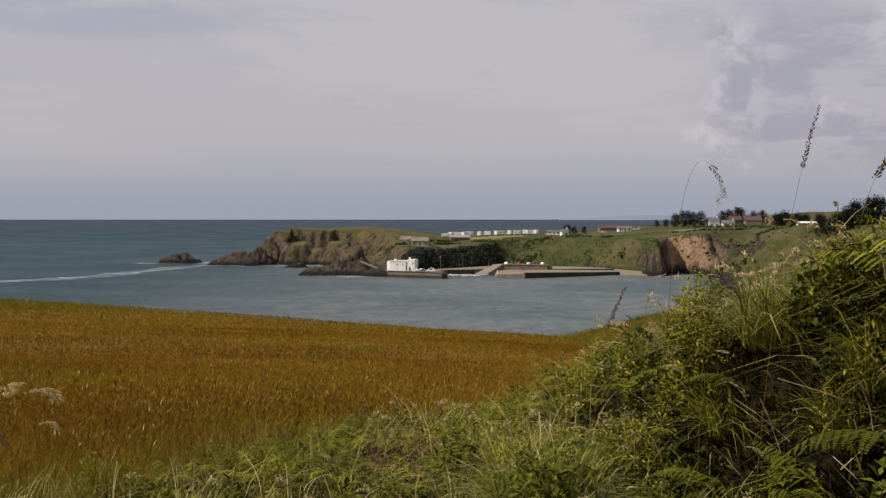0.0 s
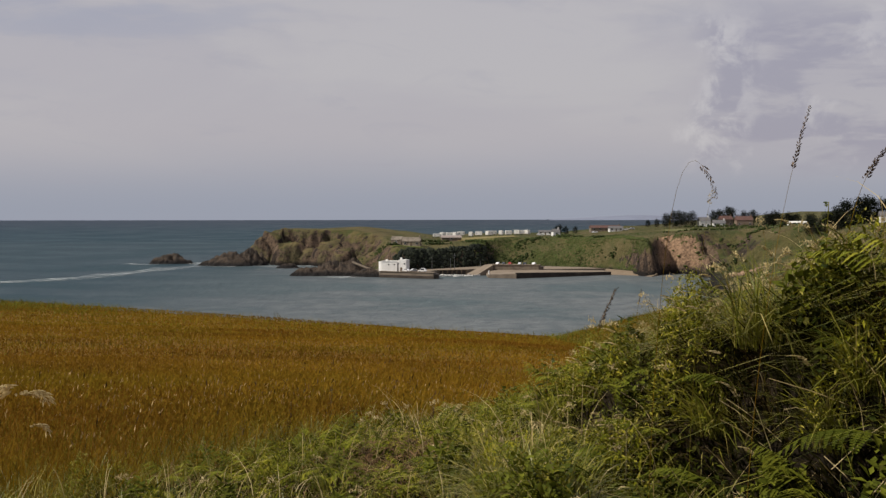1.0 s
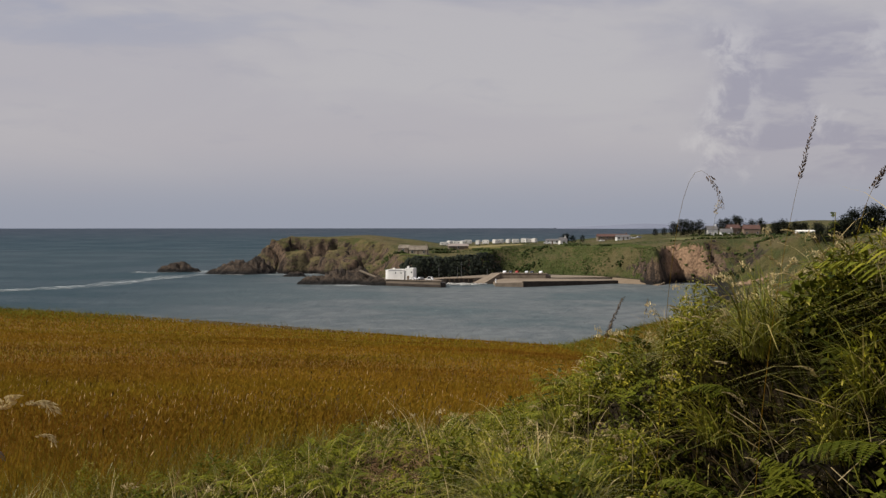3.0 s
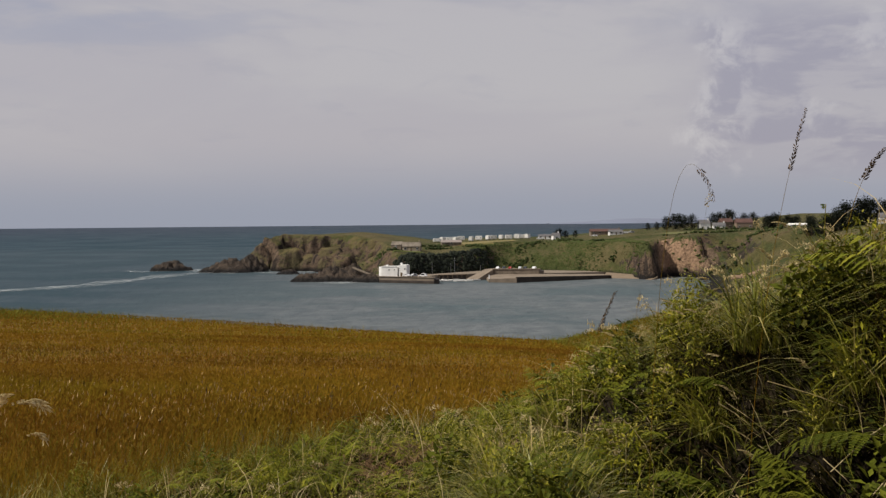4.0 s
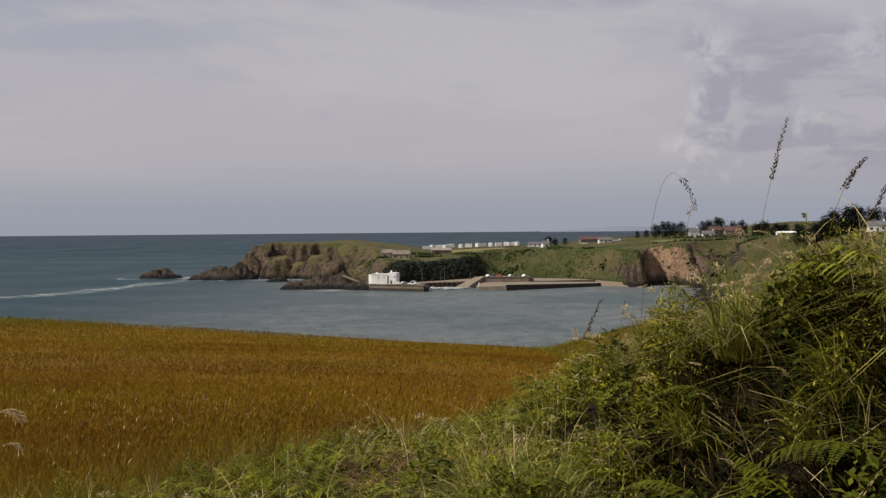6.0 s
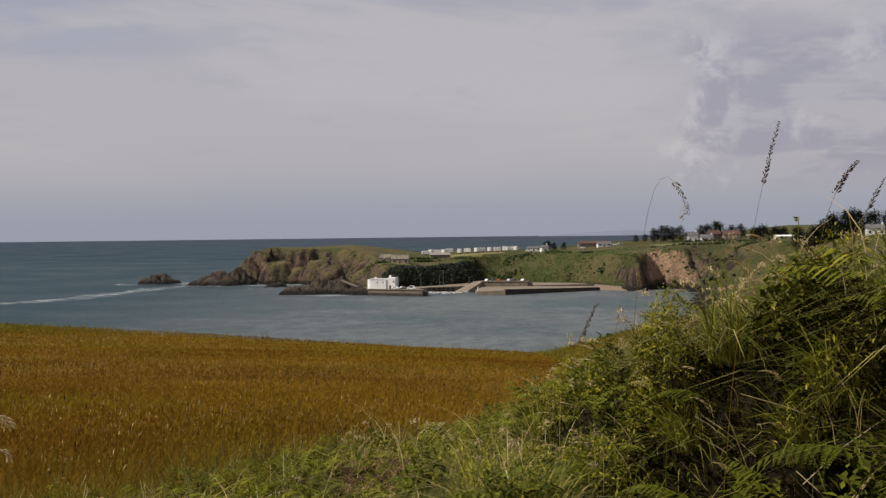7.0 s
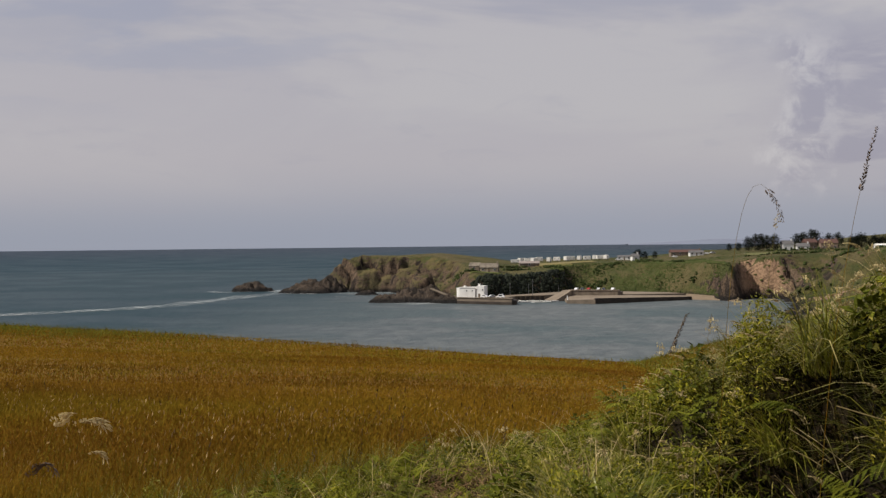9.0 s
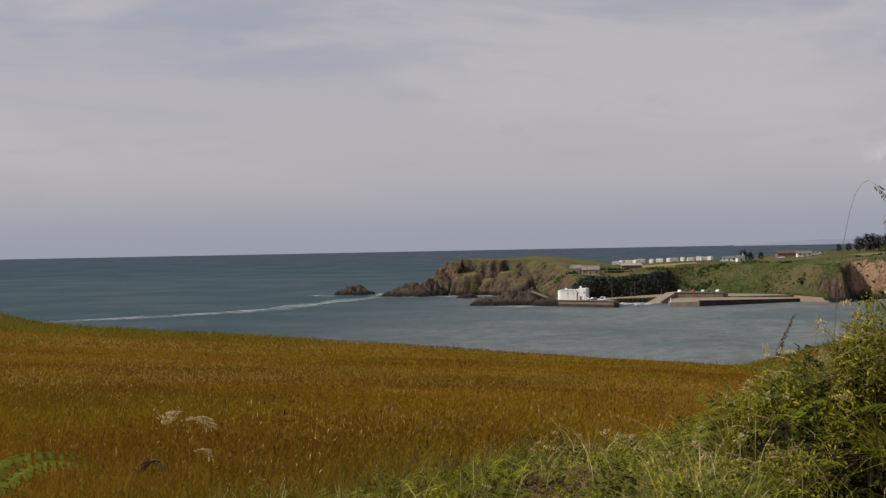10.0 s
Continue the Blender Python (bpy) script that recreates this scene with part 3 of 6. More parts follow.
def strips(base, head, length, width, lean, profile, sway=0.0, droop=0.0):
    """Flat blades that bend over: one strip each, with a width profile along it."""
    n, k = len(base), len(profile)
    s = np.linspace(0, 1, k)[None, :]
    lean, length, width = [np.broadcast_to(np.asarray(v, float), (n,))[:, None] for v in (lean, length, width)]
    out = lean * length * s ** 1.8
    rise = length * (s * np.sqrt(np.maximum(1 - lean ** 2 * 0.45, 0.1)) - droop * lean * s ** 3)
    ca, sa = np.cos(head)[:, None], np.sin(head)[:, None]
    cx, cy, cz = base[:, 0:1] + out * ca, base[:, 1:2] + out * sa, base[:, 2:3] + rise
    side = head + np.pi / 2 + rng.uniform(-0.9, 0.9, n)
    half = width * np.asarray(profile)[None, :] / 2
    wx, wy = half * np.cos(side)[:, None], half * np.sin(side)[:, None]
    left, right = np.stack([cx - wx, cy - wy, cz], 2), np.stack([cx + wx, cy + wy, cz], 2)
    v = np.stack([left, right], 2).reshape(-1, 3)
    r = (np.arange(n)[:, None] * 2 * k + 2 * np.arange(k - 1)[None, :]).ravel()
    return v, np.stack([r, r + 1, r + 3, r + 2], 1)


def merged(*sets):
    vs, fs, at = [], [], 0
    for v, f in sets:
        vs.append(v)
        fs.append(f + at)
        at += len(v)
    return np.concatenate(vs), np.concatenate(fs)


def wedge(count, y0, y1, left=-0.61, right=0.24, power=1.0):
    """Random plan places in a strip of the field that widens with distance."""
    y = (y0 ** (power + 1) + rng.random(count) * (y1 ** (power + 1) - y0 ** (power + 1))) ** (1 / (power + 1))
    x = y * (left + rng.random(count) * (right - left)) + rng.normal(0, 0.05, count)
    return x, y


def on_field(x, y):
    return bank_u(x, y) < 0.12 + 0.1 * fbm(x, y, 0.5, 2, 3.0)


WIND = 0.3                             # radians: most stems lean this way
STEM = [0.5, 0.45, 0.4, 0.35, 1.6, 1.9, 0.2]


def heads(x, y, reach, length, width):
    """Grass heads as slim upright lozenges floating on their stems' tops, two sides each."""
    n = len(x)
    lean, turn = rng.normal(0, 0.5, n), rng.uniform(0, 6.28, n)
    f = np.stack([np.sin(lean) * np.cos(turn) + 0.12, np.sin(lean) * np.sin(turn), np.cos(lean)], 1)
    a = rng.uniform(0, 6.28, n)
    s = np.stack([np.cos(a), np.sin(a), np.zeros(n)], 1)
    L, W = (length * rng.uniform(0.6, 1.4, n))[:, None], (width * rng.uniform(0.6, 1.4, n))[:, None]
    p = np.stack([x, y, ground_z(x, y) + reach * (0.86 + rng.normal(0, 0.13, n) * np.clip(9 / y, 0.2, 1) + 0.26 * np.clip(13 / y, 0.2, 1) * fbm(x, y, 1.3, 3, 11.0))], 1)
    v = np.stack([p - f * L * 0.5, p + s * W * 0.5, p + f * L * 0.5, p - s * W * 0.5], 1).reshape(-1, 3)
    return v, np.arange(n * 4).reshape(-1, 4)


stem_sets, blade_sets, head_sets = [], [], []
for count, y0, y1, reach, length, wide in ((44000, 3.6, 8, 0.55, 0.035, 0.007), (90000, 8, 15, 0.52, 0.04, 0.011), (90000, 15, 27, 0.36, 0.045, 0.020), (75000, 27, 46, 0.10, 0.05, 0.036)):
    x, y = wedge(count, y0, y1)
    ok = on_field(x, y) & (rng.random(count) < 0.8 + 0.4 * fbm(x, y, 1.4, 3, 11.0))
    head_sets.append(heads(x[ok], y[ok], reach, length, wide))
for count, y0, y1, length, wide, prof in ((5500, 3.6, 9, 0.56, 0.0022, STEM), (8000, 9, 17, 0.52, 0.003, [0.6, 0.5, 0.45, 1.9, 0.3])):
    x, y = wedge(count, y0, y1)
    ok = on_field(x, y)
    x, y = x[ok], y[ok]
    n = len(x)
    base = np.stack([x, y, ground_z(x, y) - 0.02], 1)
    stem_sets.append(strips(base, WIND + rng.normal(0, 1.6, n), length * rng.normal(1.0, 0.15, n), wide * rng.uniform(0.7, 1.4, n), rng.uniform(0.1, 0.7, n), prof))
for count, y0, y1, length, wide, prof in ((22000, 3.6, 9, 0.34, 0.005, [0.7, 1.0, 0.8, 0.1]), (30000, 9, 18, 0.34, 0.008, [0.9, 0.9, 0.1]), (22000, 18, 46, 0.32, 0.016, [1.0, 0.9, 0.1])):
    x, y = wedge(count, y0, y1)
    ok = on_field(x, y)
    x, y = x[ok], y[ok]
    n = len(x)
    base = np.stack([x, y, ground_z(x, y) - 0.02], 1)
    blade_sets.append(strips(base, rng.uniform(0, 6.28, n), length * rng.uniform(0.6, 1.3, n), wide * rng.uniform(0.7, 1.3, n), rng.uniform(0.4, 1.25, n), prof, droop=0.35))
stuff("meadow_heads", *merged(*head_sets), STEMS, "ripe rust-brown grass heads covering the hay field", "grass")
stuff("meadow_grass", *merged(*stem_sets), STEMS, "thin ripe stems standing among the hay", "grass")
stuff("meadow_blades", *merged(*blade_sets), BLADES, "yellow-green leaf blades among the ripe hay grass", "grass")
# paler heads that catch the light and dark seeded ones, in drifts
x, y = wedge(11000, 7.0, 14, -0.6, 0.15)
ok = on_field(x, y) & (rng.random(len(x)) < np.clip(-0.06 + 0.4 * fbm(x, y, 2.2, 2, 15.0) + 0.45 * smooth(3.0, 0.5, -bank_u(x, y)), 0.01, 1))
stuff("pale_grass_heads", *heads(x[ok], y[ok], 0.62, 0.040, 0.008), leafy("dry_heads", [(0.45, 0.30, 0.13), (0.55, 0.39, 0.18), (0.33, 0.20, 0.08)], 0.3, 0.8, 0.05, 2.0), "scattered pale cream grass heads in the field", "grass")
x, y = wedge(12000, 6.5, 18, -0.6, 0.2)
ok = on_field(x, y) & (rng.random(len(x)) < np.clip(-0.05 + 0.5 * fbm(x, y, 2.8, 2, 71.0) + 0.4 * smooth(3.5, 0.5, -bank_u(x, y)), 0.02, 1))
stuff("dark_grass_heads", *heads(x[ok], y[ok], 0.62, 0.075, 0.010), LITTER, "scattered dark brown seed heads in the field", "grass")


# greener grass along the brow
x, y = np.concatenate([rng.uniform(-34, -7, 26000), rng.uniform(4.0, 11, 9000)]), np.concatenate([rng.uniform(35.0, 45, 26000), rng.uniform(24, 45, 9000)])
ok = (rng.random(35000) < smooth(-9, -19, x) * (0.4 + 0.6 * smooth(36, 40, y))) | (x > 4.0)
x, y = x[ok], y[ok]
n = len(x)
base = np.stack([x, y, field_z(x, y)], 1)
stuff("brow_grass", *strips(base, rng.uniform(0, 6.28, n), rng.uniform(0.16, 0.36, n), rng.uniform(0.015, 0.03, n), rng.uniform(0.5, 1.2, n), [1.0, 0.8, 0.1], droop=0.2), leafy("brow_green", [(0.115, 0.122, 0.016), (0.15, 0.142, 0.020), (0.090, 0.104, 0.014)], 0.3, 0.8, 0.05, 0.3), "greener rough grass along the brow of the field", "grass")


def on_bank(count, u0=0.0, u1=9.0, y0=3.0, y1=12.0):
    x, y = rng.uniform(-3.6, 4.6, count), rng.uniform(y0, y1, count)
    u = bank_u(x, y)
    ok = (u > u0) & (u < u1) & (crest_gap(x, y) > -0.9) & (np.abs(x + 0.03 * y) < 0.46 * y + 0.25)
    return x[ok], y[ok], u[ok]


def leaves(points, size, tilt=0.6, wide=0.3):
    """Small folded pointed leaves: two halves folded along a midrib."""
    n = len(points)
    a, b = rng.uniform(0, 6.28, n), rng.normal(0.25, tilt, n)
    f = np.stack([np.cos(a) * np.cos(b), np.sin(a) * np.cos(b), np.sin(b)], 1)
    s = np.stack([-np.sin(a), np.cos(a), rng.normal(0, 0.35, n)], 1)
    up_ = np.cross(f, s)
    L = (size * rng.uniform(0.6, 1.3, n))[:, None]
    p = points
    v = np.stack([p, p + f * L * 0.42 + s * L * wide + up_ * L * 0.1, p + f * L, p + f * L * 0.42 - s * L * wide + up_ * L * 0.1], 1).reshape(-1, 3)
    o = (np.arange(n) * 4)[:, None]
    return v, np.concatenate([o + np.array([[0, 1, 2]]), o + np.array([[0, 2, 3]])])


def ribbons(mid, side, half):
    """Strips along given centre lines, with a side direction and a half width at each step."""
    n, k = half.shape
    w = side[:, None, :] * half[:, :, None]
    v = np.stack([mid - w, mid + w], 2).reshape(-1, 3)
    r = (np.arange(n)[:, None] * 2 * k + 2 * np.arange(k - 1)[None, :]).ravel()
    return v, np.stack([r, r + 1, r + 3, r + 2], 1)


PINNA = np.array([0.5, 1.0, 0.45, 0.9, 0.4, 0.7, 0.3, 0.45, 0.05])


def fronds(base, head, pitch, length, pairs=13):
    """Bracken: arching stalks with toothed side branches that shorten to the tip."""
    n, k = len(base), 10
    s = np.linspace(0, 1, k)[None, :]
    ca, sa = np.cos(head), np.sin(head)

    def spine(q):
        out, rise = length[:, None] * q * np.cos(pitch)[:, None], length[:, None] * (q * np.sin(pitch)[:, None] - 0.42 * q ** 2.2)
        return np.stack([base[:, 0:1] + out * ca[:, None], base[:, 1:2] + out * sa[:, None], base[:, 2:3] + rise], 2)
    across = np.stack([-sa, ca, np.zeros(n)], 1)
    sets = [ribbons(spine(np.repeat(s, n, 0)), across, np.repeat((0.003 * (1 - 0.7 * s)), n, 0))]
    for i in range(pairs):
        q = 0.22 + 0.76 * (i + rng.uniform(-0.2, 0.2, n)) / (pairs - 1)
        o = spine(np.clip(q, 0, 1)[:, None])[:, 0]
        reach = length * (0.36 * np.clip(1 - q, 0, 1) ** 0.85 + 0.015) * rng.uniform(0.8, 1.15, n)
        for sg in (-1, 1):
            fwd = rng.uniform(0.2, 0.6, n)
            d = np.stack([ca * fwd - sg * sa, sa * fwd + sg * ca, rng.uniform(-0.45, 0.1, n)], 1)
            d = d / np.linalg.norm(d, axis=1)[:, None]
            t = np.linspace(0, 1, len(PINNA))
            mid = o[:, None, :] + d[:, None, :] * (reach[:, None] * t)[:, :, None] - np.array([0, 0, 1.0]) * (reach[:, None] * 0.2 * t ** 2)[:, :, None]
            flat_ = np.stack([ca, sa, rng.uniform(-0.3, 0.2, n)], 1)
            sets.append(ribbons(mid, flat_, reach[:, None] * 0.11 * PINNA[None, :]))
    return merged(*sets)


def plumes(foot, tip, sag, grains=36, size=0.017):
    """Bowed grass heads: thin stems and many small husks hanging along the last part."""
    n = len(foot)
    mid = foot * 0.35 + tip * 0.65
    mid[:, 2] = tip[:, 2] + sag

    def at_(t):
        return foot[:, None] * ((1 - t) ** 2)[..., None] + mid[:, None] * (2 * t * (1 - t))[..., None] + tip[:, None] * (t ** 2)[..., None]
    t = np.repeat(np.linspace(0, 1, 9)[None, :], n, 0)
    a = rng.uniform(0, 6.28, n)
    stems = ribbons(at_(t), np.stack([np.cos(a), np.sin(a), a * 0], 1), np.full((n, 9), 0.0011))
    t = 1 - 0.34 * rng.random((n, grains)) ** 1.2
    p = at_(t) + rng.normal(0, 1, (n, grains, 3)) * np.array([0.010, 0.010, 0.008])
    p = p.reshape(-1, 3)
    m = len(p)
    f = np.stack([rng.normal(0.3, 0.5, m), rng.normal(0, 0.5, m), rng.normal(-0.5, 0.5, m)], 1)
    f = f / np.linalg.norm(f, axis=1)[:, None]
    b = rng.uniform(0, 6.28, m)
    s = np.stack([np.cos(b), np.sin(b), np.zeros(m)], 1)
    L = (size * rng.uniform(0.7, 1.4, m))[:, None]
    v = np.stack([p - f * L * 0.5, p + s * L * 0.2, p + f * L * 0.5, p - s * L * 0.2], 1).reshape(-1, 3)
    return stems, (v, np.arange(m * 4).reshape(-1, 4))


# the growth stands in clumps; shade between them is put into dark inner leaves
BLADE = [0.6, 1.0, 0.95, 0.65, 0.06]
x, y, u = on_bank(9000, u0=-0.1)
spots = []
for i in range(len(x)):
    r = rng.uniform(0.11, 0.24) * (1.0 if crest_gap(x[i], y[i]) < 1.2 else 0.8)
    if all((x[i] - q[0]) ** 2 + (y[i] - q[1]) ** 2 > (0.60 * (r + q[2])) ** 2 for q in spots):
        spots.append((x[i], y[i], r, u[i]))
grass_sets, leaf_sets, big_sets, dead_sets, bloom_sets, shade_sets, frond_sets, litter_sets = [], [], [], [], [], [], [], []


def dome(x, y, r, top, tall, n, fill=0.4):
    a, q = rng.uniform(0, 6.28, n), np.sqrt(rng.random(n))
    c = rng.random(n) ** fill
    return np.stack([x + r * q * np.cos(a), y + r * q * np.sin(a), top - tall + tall * np.sqrt(np.clip(1 - 0.92 * q ** 2, 0, 1)) * (0.25 + 0.75 * c)], 1)


def tuft(x, y, r, top, tall, n, lean=(0.3, 1.25), thick=(0.0035, 0.005, 0.0075)):
    a, q = rng.uniform(0, 6.28, n), r * 0.7 * np.sqrt(rng.random(n))
    base = np.stack([x + q * np.cos(a), y + q * np.sin(a), np.full(n, top - tall)], 1)
    return strips(base, a + rng.normal(0, 0.9, n), tall * rng.uniform(0.55, 1.25, n), rng.choice(thick, n) * rng.uniform(0.7, 1.2, n), rng.uniform(*lean, n), BLADE, droop=0.5)


for x, y, r, u in spots:
    e, f = float(crest_gap(x, y)), float(hedge_share(x, y))
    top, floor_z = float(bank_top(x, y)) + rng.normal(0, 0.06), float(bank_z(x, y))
    tall = min(max(top - floor_z, 0.18), 0.55)
    pick = rng.random()
    in_hollow = 0.38 < e < 0.95 and y < 5.4
    bare = ((x - 0.0) / 0.8) ** 2 + ((y - 8.0) / 1.3) ** 2 < 1.0
    if u < 0.5 and rng.random() < 0.5 * (1 - u):
        continue
    if in_hollow:
        # Cavity shade painted as a mass of dark leaves.
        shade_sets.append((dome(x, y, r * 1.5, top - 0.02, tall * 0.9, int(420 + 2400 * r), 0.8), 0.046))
        n = 14
        base = np.stack([x + rng.normal(0, r, n), y + rng.normal(0, r, n), np.full(n, top - tall)], 1)
        dead_sets.append(strips(base, rng.uniform(0, 6.28, n), tall * rng.uniform(0.5, 1.1, n), rng.uniform(0.002, 0.005, n), rng.uniform(0.1, 0.8, n), [0.8, 0.8, 0.6, 0.2], droop=0.2))
        if pick < 0.30:
            frond_sets.append((x, y, top - 0.08, r))
        elif pick < 0.52:
            grass_sets.append(tuft(x, y, r, top - 0.1, tall, int(30 + 120 * r)))
        elif pick < 0.75:
            big_sets.append((dome(x, y, r * 0.8, top - 0.04, tall * 0.6, int(60 + 400 * r)), rng.choice([0.036, 0.046])))
        continue
    if bare and pick < 0.6:
        n = int(60 + 260 * r)
        base = np.stack([x + rng.normal(0, r, n), y + rng.normal(0, r, n), bank_z(x, y) + rng.uniform(0.05, 0.24, n)], 1)
        litter_sets.append(strips(base, rng.uniform(0, 6.28, n), rng.uniform(0.06, 0.22, n), rng.uniform(0.004, 0.011, n), rng.uniform(0.9, 1.45, n), [0.7, 1.0, 0.8, 0.2], droop=0.5))
        if pick < 0.22:
            leaf_sets.append((dome(x, y, r * 0.7, top - 0.05, 0.2, int(40 + 300 * r)), 0.03))
        continue
    if f > 0.3:
        top += rng.normal(0, 0.05)
        if y > 5.2:
            pick = float(np.interp(pick, [0, 0.26, 0.261, 0.42, 0.421, 0.57, 0.571, 1], [0.2, 0.49, 0.6, 0.7, 0.8, 0.88, 0.92, 1]))
        if y <= 5.2:
            pick = float(np.interp(pick, [0, 0.64, 1], [0, 0.5, 1]))
        if pick < 0.50:
            grass_sets.append(tuft(x, y, r, top + 0.04, tall, int(130 + 600 * r)))
            if pick < 0.25:
                leaf_sets.append((dome(x, y, r, top - 0.06, tall * 0.8, int(150 + 1200 * r)), 0.034))
        elif pick < 0.74:
            frond_sets += [(x, y, top, r)] * 2
            # shade under the fronds, put in as near-black leaves
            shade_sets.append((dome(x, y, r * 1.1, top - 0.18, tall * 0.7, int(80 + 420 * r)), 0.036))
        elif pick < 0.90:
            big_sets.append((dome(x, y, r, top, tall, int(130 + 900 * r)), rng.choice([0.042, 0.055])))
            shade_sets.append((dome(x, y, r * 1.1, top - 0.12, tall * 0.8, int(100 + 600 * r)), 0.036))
        else:
            leaf_sets.append((dome(x, y, r, top, tall, int(260 + 1900 * r)), rng.choice([0.026, 0.034, 0.042])))
            k = int(80 + 260 * r)
            bloom_sets.append(dome(x, y, r * 0.9, top + 0.04, tall * 0.5, k, 0.2))
    else:
        short = min(tall, 0.34)
        if pick < 0.30:
            leaf_sets.append((dome(x, y, r, top, short, int(220 + 1700 * r)), rng.choice([0.018, 0.025, 0.034])))
            if pick < 0.12:
                bloom_sets.append(dome(x, y, r * 0.8, top + 0.03, short * 0.5, int(50 + 200 * r), 0.2))
        elif pick < 0.62:
            grass_sets.append(tuft(x, y, r, top, short, int(90 + 420 * r), (0.3, 1.3), (0.003, 0.004, 0.006)))
        elif pick < 0.72:
            big_sets.append((dome(x, y, r * 0.9, top + 0.02, short, int(90 + 600 * r)), rng.choice([0.045, 0.06])))
        elif pick < 0.78:
            frond_sets.append((x, y, top - 0.04, r))
        n = int(8 + 40 * r)
        base = np.stack([x + rng.normal(0, r, n), y + rng.normal(0, r, n), floor_z + rng.uniform(0.02, 0.2, n)], 1)
        litter_sets.append(strips(base, rng.uniform(0, 6.28, n), rng.uniform(0.06, 0.25, n), rng.uniform(0.003, 0.008, n), rng.uniform(0.7, 1.45, n), [0.7, 1.0, 0.8, 0.2], droop=0.4))
for x, y, r, lift in ((1.40, 6.15, 0.12, 0.10), (1.34, 6.35, 0.10, 0.04), (1.64, 4.60, 0.16, 0.06), (1.74, 4.55, 0.14, 0.03), (0.86, 8.9, 0.20, 0.08), (0.60, 9.2, 0.18, 0.06)):
    top = float(bank_top(x, y)) + lift
    leaf_sets.append((dome(x, y, r, top, 0.42, int(160 + 1400 * r), 0.7), 0.040))
    shade_sets.append((dome(x, y, r, top - 0.14, 0.30, 90), 0.04))
    bloom_sets.append(dome(x, y, r * 0.9, top + 0.03, 0.3, int(60 + 400 * r), 0.3))
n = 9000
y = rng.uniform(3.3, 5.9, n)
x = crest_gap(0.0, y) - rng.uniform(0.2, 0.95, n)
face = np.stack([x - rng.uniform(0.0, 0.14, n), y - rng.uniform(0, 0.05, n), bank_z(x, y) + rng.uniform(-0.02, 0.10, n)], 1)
# Dark leaves over the steep face stand in for shade under the overhang.
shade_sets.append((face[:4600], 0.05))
big_sets.append((face[4600:7000], 0.042))
leaf_sets.append((face[7000:7900], 0.032))
for q in face[7900:7990]:
    frond_sets.append((q[0], q[1], q[2] + 0.16, 0.10))
m_ = 1010
grass_sets.append(strips(face[-m_:], math.pi + rng.normal(0, 0.9, m_), rng.uniform(0.18, 0.5, m_), rng.uniform(0.003, 0.006, m_), rng.uniform(0.5, 1.4, m_), BLADE, droop=0.9))
stuff("bank_grass", *merged(*grass_sets), GREEN, "tussocks of arching green grass on the bank", "grass")
stuff("dead_stalks", *merged(*dead_sets), DRY_LITTER, "brown dead stalks in the hollow under the hedge", "grass")
stuff("leaf_litter", *merged(*litter_sets), DRY_LITTER, "brown withered leaves and stalks lying on the verge", "litter")
stuff("undergrowth", *merged(*[leaves(p_, s_, 0.6, 0.14) for p_, s_ in leaf_sets]), LEAF, "dense small green leaves of low weeds on the bank", "weeds")
stuff("nettles", *merged(*[leaves(p_, s_, 0.45, 0.24) for p_, s_ in big_sets]), NETTLE, "broad toothed dark green nettle leaves on the bank", "weeds")
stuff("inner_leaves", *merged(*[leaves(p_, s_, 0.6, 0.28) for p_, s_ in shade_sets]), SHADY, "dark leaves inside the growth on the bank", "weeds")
stuff("bedstraw", *merged(*[leaves(p_, 0.013) for p_ in bloom_sets]), FLOWER, "yellowish frothy flower heads among the bank grass", "flowers")
for i in range(26):
    x, y = rng.uniform(-1.9, -0.5), rng.uniform(7.2, 9.2)
    if bank_u(x, y) > 0.1:
        frond_sets.append((x, y, float(bank_top(x, y)) + 0.02, 0.16))
spot = np.repeat(np.array(frond_sets), 7, 0)
n = len(spot)
base = spot[:, :3] + np.stack([rng.normal(0, 0.5, n) * spot[:, 3], rng.normal(0, 0.5, n) * spot[:, 3], rng.uniform(-0.22, -0.08, n)], 1)
stuff("bracken", *fronds(base, rng.uniform(0, 6.28, n), rng.uniform(0.35, 1.1, n), rng.uniform(0.22, 0.42, n)), FERN, "feathery green bracken fronds growing through the hedge", "bracken")
# Matted stalks coloured near black, so the shade below the growth is painted in.
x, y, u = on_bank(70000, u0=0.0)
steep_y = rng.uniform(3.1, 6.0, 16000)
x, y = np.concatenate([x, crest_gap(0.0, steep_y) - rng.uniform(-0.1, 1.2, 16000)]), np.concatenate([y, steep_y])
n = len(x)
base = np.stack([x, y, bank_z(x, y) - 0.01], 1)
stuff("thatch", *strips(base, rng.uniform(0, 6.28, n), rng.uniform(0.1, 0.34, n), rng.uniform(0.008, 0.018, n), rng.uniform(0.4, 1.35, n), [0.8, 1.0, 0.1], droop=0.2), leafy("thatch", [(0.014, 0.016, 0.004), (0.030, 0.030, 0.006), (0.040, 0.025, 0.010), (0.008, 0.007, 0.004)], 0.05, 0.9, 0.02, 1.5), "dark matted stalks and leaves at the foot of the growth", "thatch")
x, y, u = on_bank(3000, u0=0.3)
n = len(x)
base = np.stack([x, y, bank_top(x, y) - rng.uniform(0.05, 0.25, n)], 1)
stuff("dry_grass", *strips(base, rng.uniform(0, 6.28, n), rng.uniform(0.15, 0.45, n), rng.uniform(0.002, 0.005, n), rng.uniform(0.5, 1.4, n), [0.8, 0.9, 0.8, 0.6, 0.2], droop=0.25), STRAW, "pale broken straws lying across the bank grass", "grass")
